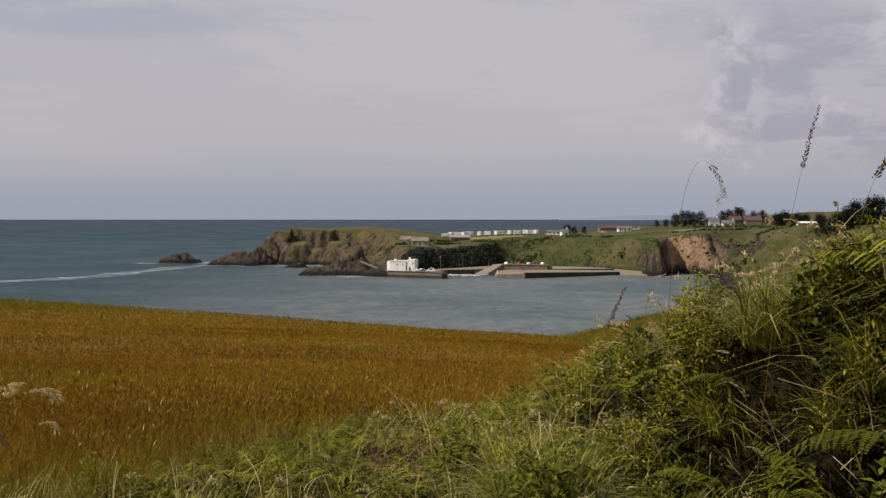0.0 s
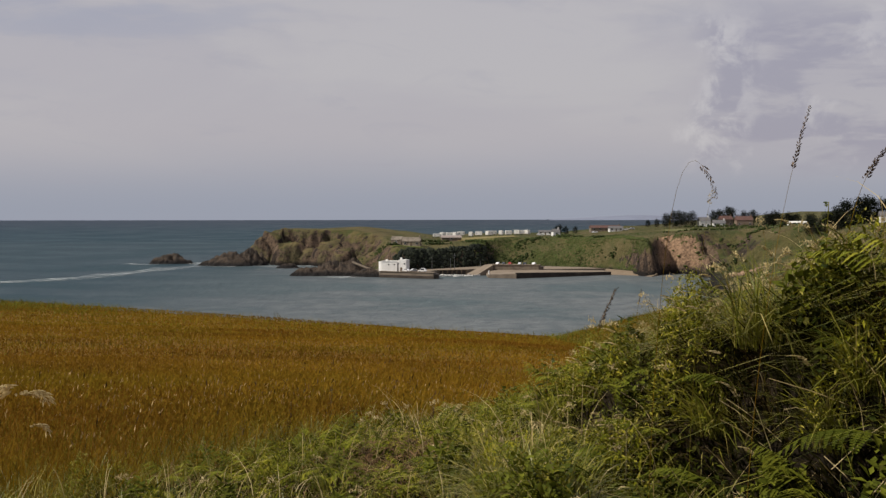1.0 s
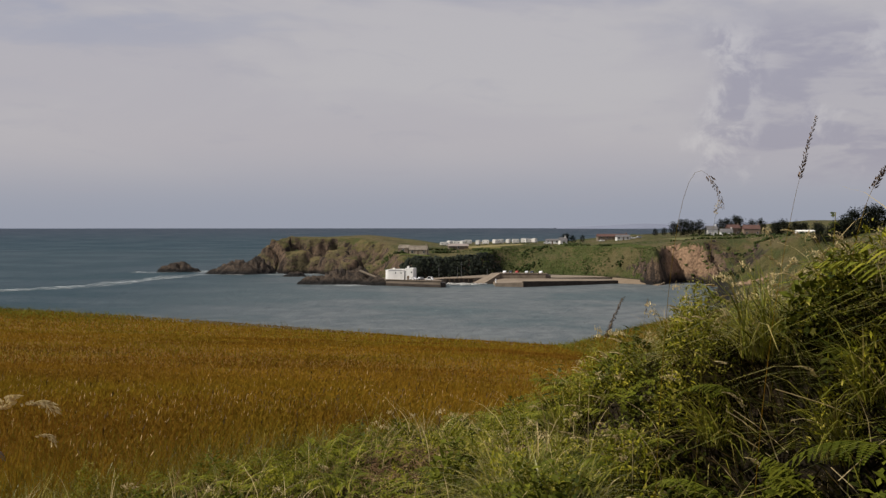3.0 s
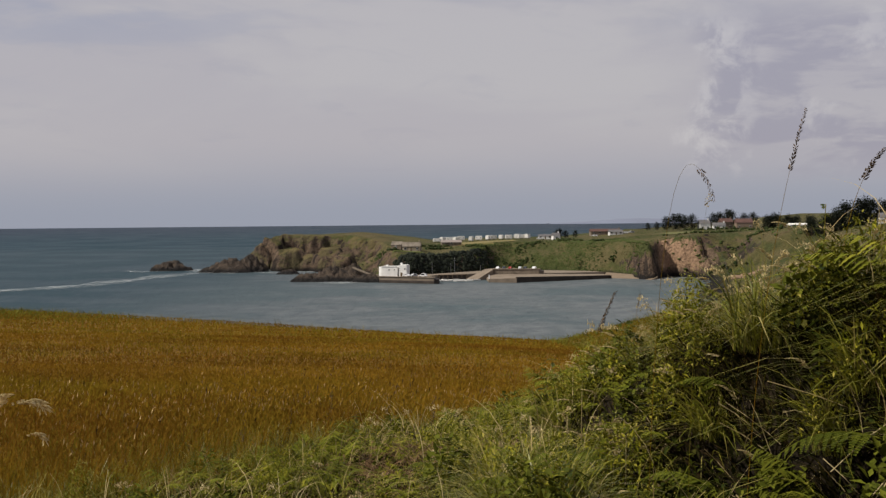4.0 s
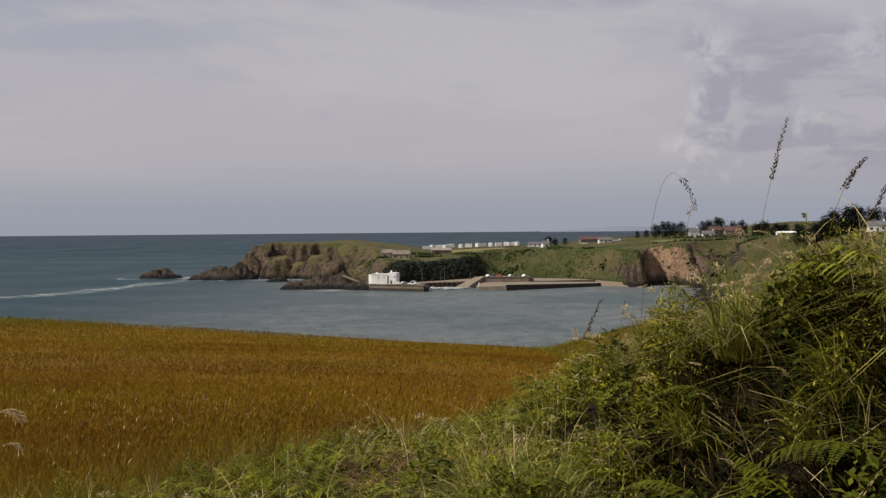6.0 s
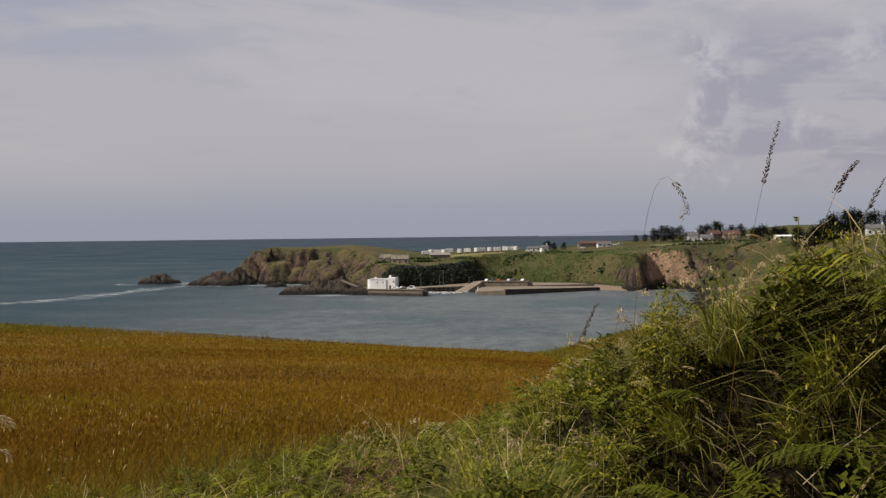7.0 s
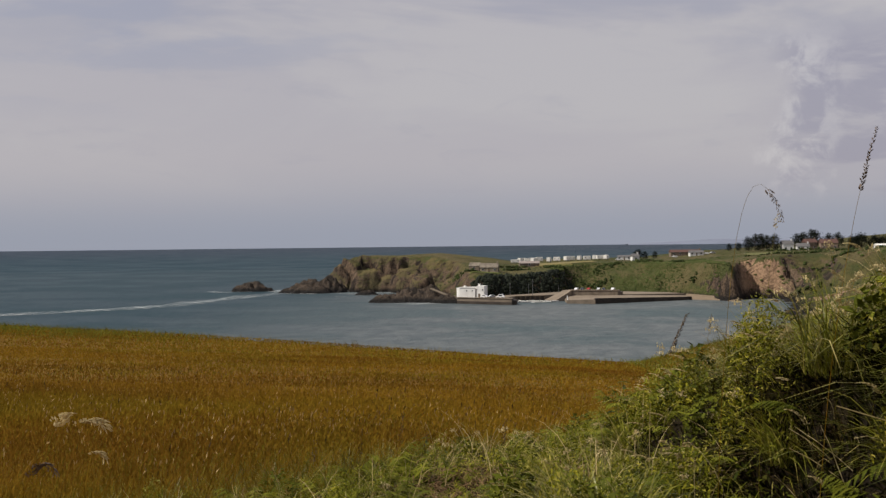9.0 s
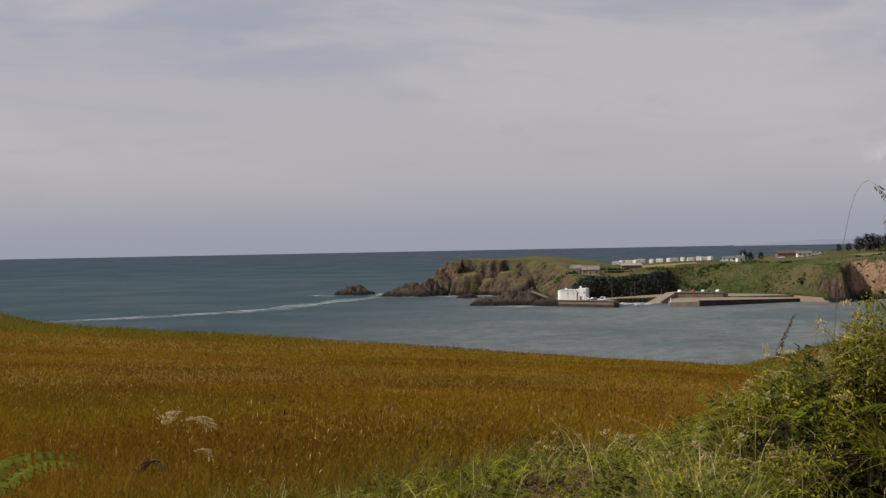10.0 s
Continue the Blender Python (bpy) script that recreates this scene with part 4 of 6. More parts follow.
# bowed pale heads, thickest along the far half of the crest
x, y, u = on_bank(5200, u0=0.2)
ok = rng.random(len(x)) < np.where(hedge_share(x, y) > 0.4, np.where(y > 4.9, 0.42 * smooth(8.3, 7.2, y), 0.22), 0.03)
x, y = x[ok], y[ok]
n = len(x)
foot = np.stack([x, y, bank_top(x, y) - rng.uniform(0.25, 0.45, n)], 1)
swing = np.where(rng.random(n) < 0.7, 1, -1) * rng.uniform(0.08, 0.26, n)
tip = np.stack([x + swing, y + rng.normal(0, 0.08, n), bank_top(x, y) + rng.normal(0.03, 0.05, n)], 1)
stems, husks = plumes(foot, tip, rng.uniform(0.03, 0.12, n))
stuff("plume_stems", *stems, BLADES, "thin bowed stems of the pale grass heads", "grass")
stuff("plume_husks", *husks, PLUME, "pale cream husks of bowed grass heads on the hedge", "grass")

# fresh green grass where the field meets the verge
x, y, u = on_bank(60000, u0=-1.6, u1=1.2)
ok = rng.random(len(x)) < smooth(-1.6, 0.0, u) * (1 - 0.65 * smooth(0.3, 0.7, u)) * (0.55 + 0.45 * smooth(-0.2, 0.3, fbm(x, y, 0.9, 3, 27.0))) * (((x + 0.15) / 0.45) ** 2 + ((y - 8.5) / 1.3) ** 2 > 0.8)
x, y = x[ok], y[ok]
n = len(x)
base = np.stack([x, y, ground_z(x, y)], 1)
stuff("verge_grass", *strips(base, rng.uniform(0, 6.28, n), rng.uniform(0.2, 0.46, n), rng.uniform(0.0035, 0.007, n), rng.uniform(0.3, 1.3, n), [0.8, 1.0, 0.1], droop=0.35), GREEN, "fresh green grass where the hay field meets the verge", "grass")


# ---- rocks and white water ----
def rock(name, x, y, rx, ry, h, seed, label, group=""):
    k = 44
    a = np.linspace(-1.25, 1.25, k)
    u, v = np.meshgrid(a, a)
    r = np.maximum(np.hypot(u, v) + fbm(u * 10, v * 10, 7, 4, seed, 0.6) * 0.42, 0)
    ridge = np.abs(fbm(u * 10 + v * 4, v * 10, 3.2, 4, seed + 3, 0.6))
    z = h * np.clip(1 - r ** 1.7, -0.4, 1) * (1.18 - 1.5 * ridge) + fbm(u * 10, v * 10, 1.6, 2, seed + 9) * 0.12 * h * (r < 1)
    z = np.where(z > 0, z, z * 2)
    me = np_mesh(name, np.stack([u.ravel() * rx, v.ravel() * ry, z.ravel()], 1), grid_faces(k, k))
    me.materials.append(ROCK)
    ob = tagged(new(name, me), label, "rock", group)
    ob.matrix_basis = pose(x, y, 0)
    return ob


for i, (x, y, rx, ry, h) in enumerate(((-183, 789, 14, 9, 6.6), (-190, 787, 9, 7, 4.5), (-137, 757, 17, 10, 8.5), (-124, 764, 12, 9, 10.5), (-152, 760, 8, 4, 3.5), (-146, 775, 5, 3, 4.0),
                                        (-94, 722, 8, 4, 3.2), (-70, 636, 11, 6, 4.6), (-58, 640, 13, 9, 7.5), (-46, 638, 13, 8, 9.0), (-37, 629, 10, 6, 4.6), (-31, 624, 6, 3, 2.6))):
    rock("sea_rock", x, y, rx, ry, h, 3.0 + i * 2.7, "dark brown wet sea rock at the foot of the headland" if i > 1 else "dark brown sea stack standing off the headland", "rocks in the sea")


def ribbon(points, width):
    pts = np.asarray(points, float)
    s = np.linspace(0, 1, 60)
    k = np.linspace(0, 1, len(pts))
    x, y = np.interp(s, k, pts[:, 0]), np.interp(s, k, pts[:, 1])
    x = np.convolve(np.pad(x, 4, "edge"), np.ones(9) / 9, "valid")
    y = np.convolve(np.pad(y, 4, "edge"), np.ones(9) / 9, "valid")
    dx, dy = np.gradient(x), np.gradient(y)
    ln = np.hypot(dx, dy) + 1e-9
    half = width / 2 * np.sin(np.pi * np.clip(s, 0.03, 0.97)) ** 0.5 * (0.8 + 0.5 * fbm(s * 60, s * 0, 6, 3, width))
    a = np.stack([x - dy / ln * half, y + dx / ln * half, x * 0 + 0.25], 1)
    b = np.stack([x + dy / ln * half, y - dx / ln * half, x * 0 + 0.25], 1)
    return np.stack([a, b], 1).reshape(-1, 3), np.stack([np.arange(59) * 2, np.arange(59) * 2 + 1, np.arange(59) * 2 + 3, np.arange(59) * 2 + 2], 1)


stuff("surf", *merged(
    ribbon([(-400, 440), (-330, 480), (-270, 535), (-222, 575), (-190, 600), (-176, 645)], 15), ribbon([(-300, 512), (-252, 552), (-214, 588), (-182, 640)], 22), ribbon([(-196, 622), (-184, 660), (-170, 705), (-160, 740)], 24), ribbon([(-180, 690), (-170, 725), (-156, 752)], 26),
    ribbon([(-120, 750), (-108, 745), (-96, 748)], 14), ribbon([(-104, 730), (-90, 722), (-80, 728)], 12), ribbon([(-164, 768), (-152, 766), (-142, 762)], 16), ribbon([(-66, 622), (-54, 617), (-42, 615)], 10),
    ribbon([(-170, 800), (-156, 790), (-140, 786)], 26), ribbon([(-172, 782), (-160, 776), (-148, 772)], 16), ribbon([(-214, 786), (-202, 776), (-188, 772)], 16), ribbon([(-118, 762), (-108, 766), (-98, 760)], 12), ribbon([(-70, 628), (-58, 622), (-46, 620), (-34, 616)], 8), ribbon([(-112, 706), (-98, 700), (-86, 704)], 10),
    ribbon([(-208, 784), (-196, 778), (-178, 776)], 9), ribbon([(-165, 752), (-150, 748), (-128, 744)], 5), ribbon([(-125, 768), (-112, 770), (-104, 782)], 14),
    ribbon([(-150, 742), (-136, 738), (-120, 742), (-108, 752)], 7), ribbon([(-84, 700), (-74, 690), (-66, 676)], 7), ribbon([(-80, 628), (-66, 624), (-50, 620)], 5), ribbon([(-102, 716), (-94, 713), (-84, 716)], 5), ribbon([(-90, 742), (-84, 752), (-78, 756)], 14), ribbon([(-62, 629), (-52, 625), (-40, 622)], 5), ribbon([(-160, 810), (-150, 800), (-142, 792)], 9),
    ribbon([(118, 612), (130, 630), (146, 628)], 5)), FOAM, "white surf breaking round the rocks and along a tide line", "foam")

# ---- scrub on the slopes ----
SHAPE = bmesh.new()
bmesh.ops.create_icosphere(SHAPE, subdivisions=1, radius=1.0)
BALL_V = np.array([v.co for v in SHAPE.verts])
BALL_F = np.array([[v.index for v in f.verts] for f in SHAPE.faces])
SHAPE.free()


def clumps(places, size, flat=0.7):
    """Lumpy, broken bushes: many small tilted facets round an uneven body."""
    n, k = len(places), len(BALL_V)
    size = np.broadcast_to(size, (n,)) * rng.uniform(0.6, 1.35, n)
    rough = 1 + rng.normal(0, 0.36, (n, k))
    v = BALL_V[None] * rough[:, :, None] * size[:, None, None] * np.array([1, 1, flat])
    v = v + places[:, None, :] - np.array([0, 0, 0.25]) * size[:, None, None]
    return v.reshape(-1, 3), (BALL_F[None] + (np.arange(n) * k)[:, None, None]).reshape(-1, 3)


def scatter(count, x0, x1, y0, y1, lo=2.5, hi=40, dens=0.5, scale=14, seed=50.0):
    x, y = rng.uniform(x0, x1, count), rng.uniform(y0, y1, count)
    z = land_z(x, y)
    ok = (z > lo) & (z < hi) & (rng.random(count) < np.clip(dens + fbm(x, y, scale, 3, seed), 0, 1))
    return np.stack([x[ok], y[ok], z[ok]], 1)


p = scatter(30000, 24, 122, 635, 750, 2.5, 21, 0.5, 18)
q = scatter(700, 10, 190, 720, 960, 8, 40, 0.2, 20)
r = scatter(5200, 118, 330, 330, 800, 4, 40, 0.35, 25)
s = scatter(500, -60, -4, 650, 760, 6, 18, 0.2, 15)
stuff("scrub", *merged(clumps(p, rng.choice([0.22, 0.3, 0.4, 0.6], len(p)), 0.8), clumps(q, 0.9, 0.5), clumps(r, 1.1, 0.5), clumps(s, 0.9, 0.5)), SCRUB, "green bracken and gorse scrub on the slopes", "scrub")
# darker bushes and hedge lines standing out of the scrub
at_ = []
for cx_, cy_, rx_, ry_, k_ in [(3, 716, 7, 2, 60), (24, 726, 5, 3, 50), (-2, 734, 12, 2, 70), (34, 716, 7, 4, 70), (52, 712, 8, 4, 80), (64, 735, 8, 3, 60), (92, 790, 8, 3, 50), (-34, 700, 6, 4, 40), (-24, 690, 5, 2, 30), (170, 700, 20, 2, 90), (205, 722, 22, 2, 90), (188, 655, 16, 2, 70), (212, 838, 28, 2, 90), (160, 622, 12, 2, 50), (235, 690, 20, 3, 80)] + [(rng.uniform(48, 112), rng.uniform(668, 740), rng.uniform(2, 5), rng.uniform(1.5, 4), 26) for i in range(14)]:
    bx_, by_ = rng.normal(cx_, rx_ * 0.6, k_), rng.normal(cy_, ry_ * 0.6, k_)
    at_.append(np.stack([bx_, by_, land_z(bx_, by_) + rng.uniform(0, 1.2, k_)], 1))
at_ = np.concatenate(at_)
at_ = at_[at_[:, 2] > 3.5]
stuff("dark_bushes", *clumps(at_, rng.choice([0.4, 0.6, 0.9], len(at_)), 0.9), BUSH, "dark green bushes and hedge lines on the far slopes", "bushes")
along = rng.random(1700)
p = np.stack([np.interp(along, [0, 0.3, 0.62, 1], [-18, -4, 14, 43]), np.interp(along, [0, 0.3, 0.62, 1], [634, 650, 668, 702]), along * 0], 1)
inland = rng.uniform(-1, 12, 1700)
p[:, 0], p[:, 1] = p[:, 0] - 0.68 * inland, p[:, 1] + 0.73 * inland
p[:, 2] = land_z(p[:, 0], p[:, 1])
stuff("ivy_bank", *clumps(p, 1.1, 0.95), DARK_LEAF, "dark ivy and trees hanging over the harbour bank", "shrubs")


# ---- fields on the far land ----
def field_patch(name, corners, mat, label, lift=0.35):
    (ax, ay), (bx, by), (cx, cy), (dx, dy) = corners
    u, v = np.meshgrid(np.linspace(0, 1, 24), np.linspace(0, 1, 16))
    x = (1 - v) * ((1 - u) * ax + u * bx) + v * ((1 - u) * dx + u * cx)
    y = (1 - v) * ((1 - u) * ay + u * by) + v * ((1 - u) * dy + u * cy)
    x, y = x + fbm(x, y, 12, 2, 2.0), y + fbm(x, y, 12, 2, 7.0)
    z = land_z(x, y) + lift
    return stuff(name, np.stack([x.ravel(), y.ravel(), z.ravel()], 1), grid_faces(24, 16), mat, label, "field", "structure", True)


field_patch("stubble_field", ((14, 745), (58, 775), (56, 822), (10, 810)), soil("stubble", (0.21, 0.17, 0.075), (0.16, 0.14, 0.06), (0.11, 0.10, 0.04), 0.05, 0.8), "pale straw-coloured field above the harbour")
field_patch("lawn", ((-25, 668), (-6, 673), (-8, 690), (-25, 690)), soil("lawn_grass", (0.085, 0.100, 0.024), (0.075, 0.086, 0.022), (0.056, 0.064, 0.018), 0.08, 0.9), "bright green lawn terrace above the harbour building")
field_patch("landslip", ((148, 562), (168, 567), (172, 590), (151, 588)), soil("raw_clay", (0.25, 0.165, 0.105), (0.19, 0.125, 0.082), (0.11, 0.080, 0.050), 0.10, 0.7, 0.3), "bare orange clay slip on the grassy coastal slope")
field_patch("track_verge", ((148, 700), (205, 700), (215, 760), (150, 765)), soil("rough_grass", (0.10, 0.11, 0.04), (0.13, 0.12, 0.05), (0.06, 0.065, 0.025), 0.06, 0.9), "rough grass field behind the cliff edge")


# ---- harbour ----
def solid(name, bm, mat, label, category, kind="structure"):
    me = bpy.data.meshes.new(name)
    bm.to_mesh(me)
    bm.free()
    me.materials.append(mat)
    return tagged(new(name, me), label, category, kind=kind)


solid("harbour_ground", slab([(-30, 636), (-6, 623), (2, 641), (30, 654), (62, 648), (99, 656), (88, 672), (60, 688), (42, 706), (12, 674), (-6, 656), (-20, 641)], -1.5, [2.9] * 12), PALE_CONCRETE, "pale concrete yard round the harbour", "yard")
west_quay = thing("west_quay", "brown stone quay wall with a pale concrete deck", "quay", kind="structure")
part("quay_wall", slab([(-30.5, 620), (-0.5, 603), (0.5, 612), (-5, 624), (-29, 637)], -2.5, [3.3] * 5), CONCRETE, west_quay)
part("coping", slab([(-30.8, 619.7), (-0.3, 602.5), (0.1, 603.7), (-30.2, 620.9)], 3.3, [3.6] * 4), PALE_CONCRETE, west_quay)
part("pier_head", slab([(-0.5, 603.1), (2.1, 604.4), (2.6, 613), (0.5, 613)], -2.5, [2.6, 2.4, 2.4, 2.6]), WET_STONE, west_quay)
part("wet_base", slab([(-30.6, 619.9), (-0.4, 602.8), (0.0, 603.6), (-30.4, 620.7)], -2.5, [1.5] * 4), WET_STONE, west_quay, "dark wet foot of the quay wall")
inner_quay = thing("inner_quay", "dark timber-fronted inner quay", "quay", kind="structure")
part("quay_wall", slab([(1.5, 641), (18.5, 646), (18.5, 650), (1.5, 645)], -2, [2.5] * 4), WET_STONE, inner_quay)
part("deck", slab([(1, 640.6), (19, 645.6), (19, 650.4), (1, 645.4)], 2.5, [2.8] * 4), TIMBER, inner_quay)
for i in range(7):
    part("pile", rod(bmesh.new(), (2 + i * 2.7, 640.4 + i * 0.78, -2), (2 + i * 2.7, 640.4 + i * 0.78, 3.0), 0.2, 0.18), TIMBER, inner_quay)
solid("slipway", slab([(17, 640), (23, 632), (33.5, 644), (33, 655), (29, 655)], -2, [0.1, 0.1, 5.6, 5.6, 5.2]), PALE_CONCRETE, "pale concrete slipway sloping into the harbour", "slipway")
east_quay = thing("east_quay", "raised stone quay with a coping and parked cars", "quay", kind="structure")
part("quay_wall", slab([(33.3, 646), (59.5, 641.5), (61.5, 652), (34, 662)], -1, [5.4] * 4), STONE, east_quay)
part("coping", slab([(33.0, 645.7), (59.8, 641.2), (59.9, 642.1), (33.1, 646.6)], 5.4, [5.8] * 4), PALE_CONCRETE, east_quay)
part("end_wall", slab([(59.2, 641.3), (61.8, 641.0), (63, 651), (60.4, 652)], -1, [4.7, 4.7, 4.7, 4.7]), WET_STONE, east_quay)
pier = thing("long_pier", "long low pier of pale concrete with a dark wet outer wall", "pier", kind="structure")
part("deck", slab([(29.5, 613.5), (44, 607.2), (99.5, 640), (97, 652), (61, 640.5), (33, 644.5), (29, 632)], -2, [1.6, 2.6, 1.9, 2.0, 2.9, 2.7, 1.4]), PALE_CONCRETE, pier)
part("outer_wall", slab([(44, 606.4), (100.2, 639.4), (99.6, 640.3), (43.6, 607.5)], -2.5, [3.1, 1.75, 1.75, 3.1]), WET_STONE, pier)
part("lower_step", slab([(29.2, 612.4), (44, 606.2), (44, 607.4), (29.4, 614.0)], -2.5, [1.9, 2.2, 2.2, 1.9]), CONCRETE, pier)
part("beacon", rod(bmesh.new(), (29.6, 613.2, 1.4), (29.6, 613.2, 4.2), 0.35, 0.3, 10), WHITE, pier, "white painted end post")
solid("beach", slab([(96, 643), (100, 641), (113, 631), (118, 619), (124, 626), (112, 646), (100, 658)], -1.5, [0.5, -0.2, -0.2, -0.3, 1.5, 2.0, 2.6]), soil("sand", (0.20, 0.155, 0.11), (0.17, 0.13, 0.09), (0.13, 0.10, 0.07), 0.2, 2.0), "small brown sand and shingle beach beside the pier", "beach")
solid("steps_path", slab([(-34.5, 629.2), (-33.6, 630.6), (-45.6, 634.6), (-46.4, 633.2)], -1, [3.6, 3.6, 8.2, 8.2], 0.7), PALE_CONCRETE, "pale concrete path climbing the rocks", "path")
solid("lane", slab([(-34, 640), (-20, 637), (-19, 640), (-33, 643)], 0, [3.4, 3.0, 3.0, 3.4]), PALE_CONCRETE, "pale lane behind the white harbour building", "lane")


# ---- buildings ----
def window(parent, x, y, z, wd, ht, face=-1):
    """A window in a wall that faces -y (or +y)."""
    fr = part("window", boxes((x - wd / 2 - 0.08, x + wd / 2 + 0.08, y + min(0, face * 0.08), y + max(0, face * 0.08), z - 0.08, z + ht + 0.08)), CREAM, parent)
    part("pane", boxes((x - wd / 2, x + wd / 2, y + face * 0.1 - 0.02, y + face * 0.1 + 0.02, z, z + ht)), GLASS, fr)


def gable(bm, x0, x1, y0, y1, z0, rise, over=0.3):
    x0, x1, y0, y1 = x0 - over, x1 + over, y0 - over, y1 + over
    ym = (y0 + y1) / 2
    pts = [(x0, y0, z0), (x1, y0, z0), (x1, y1, z0), (x0, y1, z0), (x0, ym, z0 + rise), (x1, ym, z0 + rise)]
    v = [bm.verts.new(q) for q in pts]
    for f in ((0, 1, 5, 4), (2, 3, 4, 5), (0, 4, 3), (1, 2, 5), (0, 3, 2, 1)):
        bm.faces.new([v[i] for i in f])
    return bm


def house(label, m, wd, dp, ht, rise, wall, roof, wins=3, chimney=True, group="houses above the bay", name="house"):
    h = thing(name, label, "house", m, group)
    part("wall", boxes((-wd / 2, wd / 2, -dp / 2, dp / 2, -1.5, ht)), wall, h)
    top = part("roof", gable(bmesh.new(), -wd / 2, wd / 2, -dp / 2, dp / 2, ht, rise), roof, h)
    if chimney:
        part("chimney", boxes((wd / 2 - 1.1, wd / 2 - 0.3, -0.45, 0.45, ht + rise * 0.5, ht + rise + 1.0)), wall, top)
    for i in range(wins):
        if i == wins // 2 and wins > 2:
            part("door", boxes((-0.5, 0.5, -dp / 2 - 0.06, -dp / 2 + 0.02, 0.0, 2.05)), TIMBER, h)
        else:
            window(h, -wd / 2 + wd * (i + 0.5) / wins, -dp / 2, 0.95, min(1.3, wd / wins * 0.5), 1.2)
    return h


def at_land(x, y, turn=0.0, lift=0.0):
    return pose(x, y, float(land_z(x, y)) + lift, 0, 0, turn)


hb = thing("harbour_building", "white flat-roofed harbour building in two blocks", "building", pose(-22, 624, 3.3, 0, 0, -14))
part("main_block", boxes((-6.0, 2.4, -3, 4, -0.6, 5.3), bevel=0.12), WHITE, hb)
part("parapet", boxes((-7.0, 2.5, -3.2, -2.9, 5.3, 5.6), (-7.0, -6.7, -3.2, 4.2, 5.3, 5.6), (-7.0, 2.5, 3.9, 4.2, 5.3, 5.6)), WHITE, hb)
part("tall_block", boxes((2.9, 7.4, -2.6, 4, -0.6, 6.3), bevel=0.12), WHITE, hb)
part("link", boxes((2.3, 3.0, -1.9, 3.8, -0.6, 4.6)), STONE, hb, "grey recess between the blocks")
part("round_end", rod(bmesh.new(), (-6.6, 0.4, -0.6), (-6.6, 0.4, 5.2), 2.6, 2.6, 20), WHITE, hb)
part("chimney", boxes((3.2, 4.2, 0, 1, 6.3, 7.4)), WHITE, hb)
part("roof_tank", boxes((-5.2, -4.0, 0, 1.4, 5.3, 6.3), bevel=0.1), CREAM, hb)
for x, z in ((-2.6, 3.4), (0.6, 3.4)):
    window(hb, x, -3.0, z, 0.6, 0.6)
for x, z in ((6.4, 3.8),):
    window(hb, x, -2.6, z, 0.6, 0.7)
part("door", boxes((3.9, 5.0, -2.68, -2.58, 0, 2.1)), TIMBER, hb)

house("grey stone cottage with a slate roof above the lawn", at_land(-14, 698, -8), 11, 6, 2.8, 2.6, plain("pale_stone", (0.30, 0.25, 0.18), 0.9, vary=0.3, scale=0.6), OLD_SLATE, 3, name="cottage")
house("low stone outbuilding with a slate roof", at_land(-23, 705, -20), 6.5, 5, 2.8, 2.2, STONE, OLD_SLATE, 1, False, name="outbuilding")
house("low grey shed with a weathered sheet roof", at_land(11, 742, 4), 13, 6, 2.2, 1.4, STONE, plain("weathered_sheet", (0.26, 0.22, 0.2), 0.8), 1, False, name="shed")
house("long farmhouse with a red tiled roof", at_land(130, 860, 3), 23, 8, 2.5, 1.9, STONE, TILE, 5)
house("white farm outbuilding with a slate roof", at_land(134, 835, 3), 10, 5, 2.3, 1.6, WHITE, SLATE, 3, False)
house("low white chalet with a grey roof", at_land(83, 845, -6), 10, 5, 2.4, 1.2, WHITE, SLATE, 3, False)
house("small white cottage on the slope", at_land(86, 800, 10), 5, 5, 3.0, 2.0, WHITE, SLATE, 1)
house("white house with a slate roof near the pines", at_land(203, 850, 5), 8, 7, 4.6, 2.6, WHITE, SLATE, 2)
house("white bungalow with a slate roof near the pines", at_land(213, 845, -4), 9, 6, 2.8, 2.2, WHITE, SLATE, 3)
house("brown stone house with a red roof", at_land(222, 860, 8), 9, 7, 5.0, 2.8, STONE, TILE, 2)
house("large house with a red tiled roof", at_land(233, 850, -3), 12, 8, 4.4, 3.0, plain("brick_wall", (0.22, 0.16, 0.12), 0.9, vary=0.2), TILE, 3)
house("long low white barn with a pale roof", at_land(226, 702, 3), 11, 6, 2.2, 0.9, WHITE, CREAM, 3, False, name="barn")
house("white house with a grey roof beside the dark trees", at_land(240, 596, -12), 9, 7, 3.2, 2.4, WHITE, SLATE, 3)


# ---- a mown strip on the plateau ----
px_, py_ = np.meshgrid(np.linspace(15, 39, 25), np.linspace(735, 800, 40))
stuff("mown_strip", np.stack([px_.ravel(), py_.ravel(), land_z(px_, py_).ravel() + 0.25], 1), grid_faces(25, 40), soil("mown_hay", (0.20, 0.155, 0.055), (0.16, 0.14, 0.05), (0.12, 0.10, 0.04), 0.08, 0.8), "pale yellow mown strip of grass on the headland", "field", "structure", True)


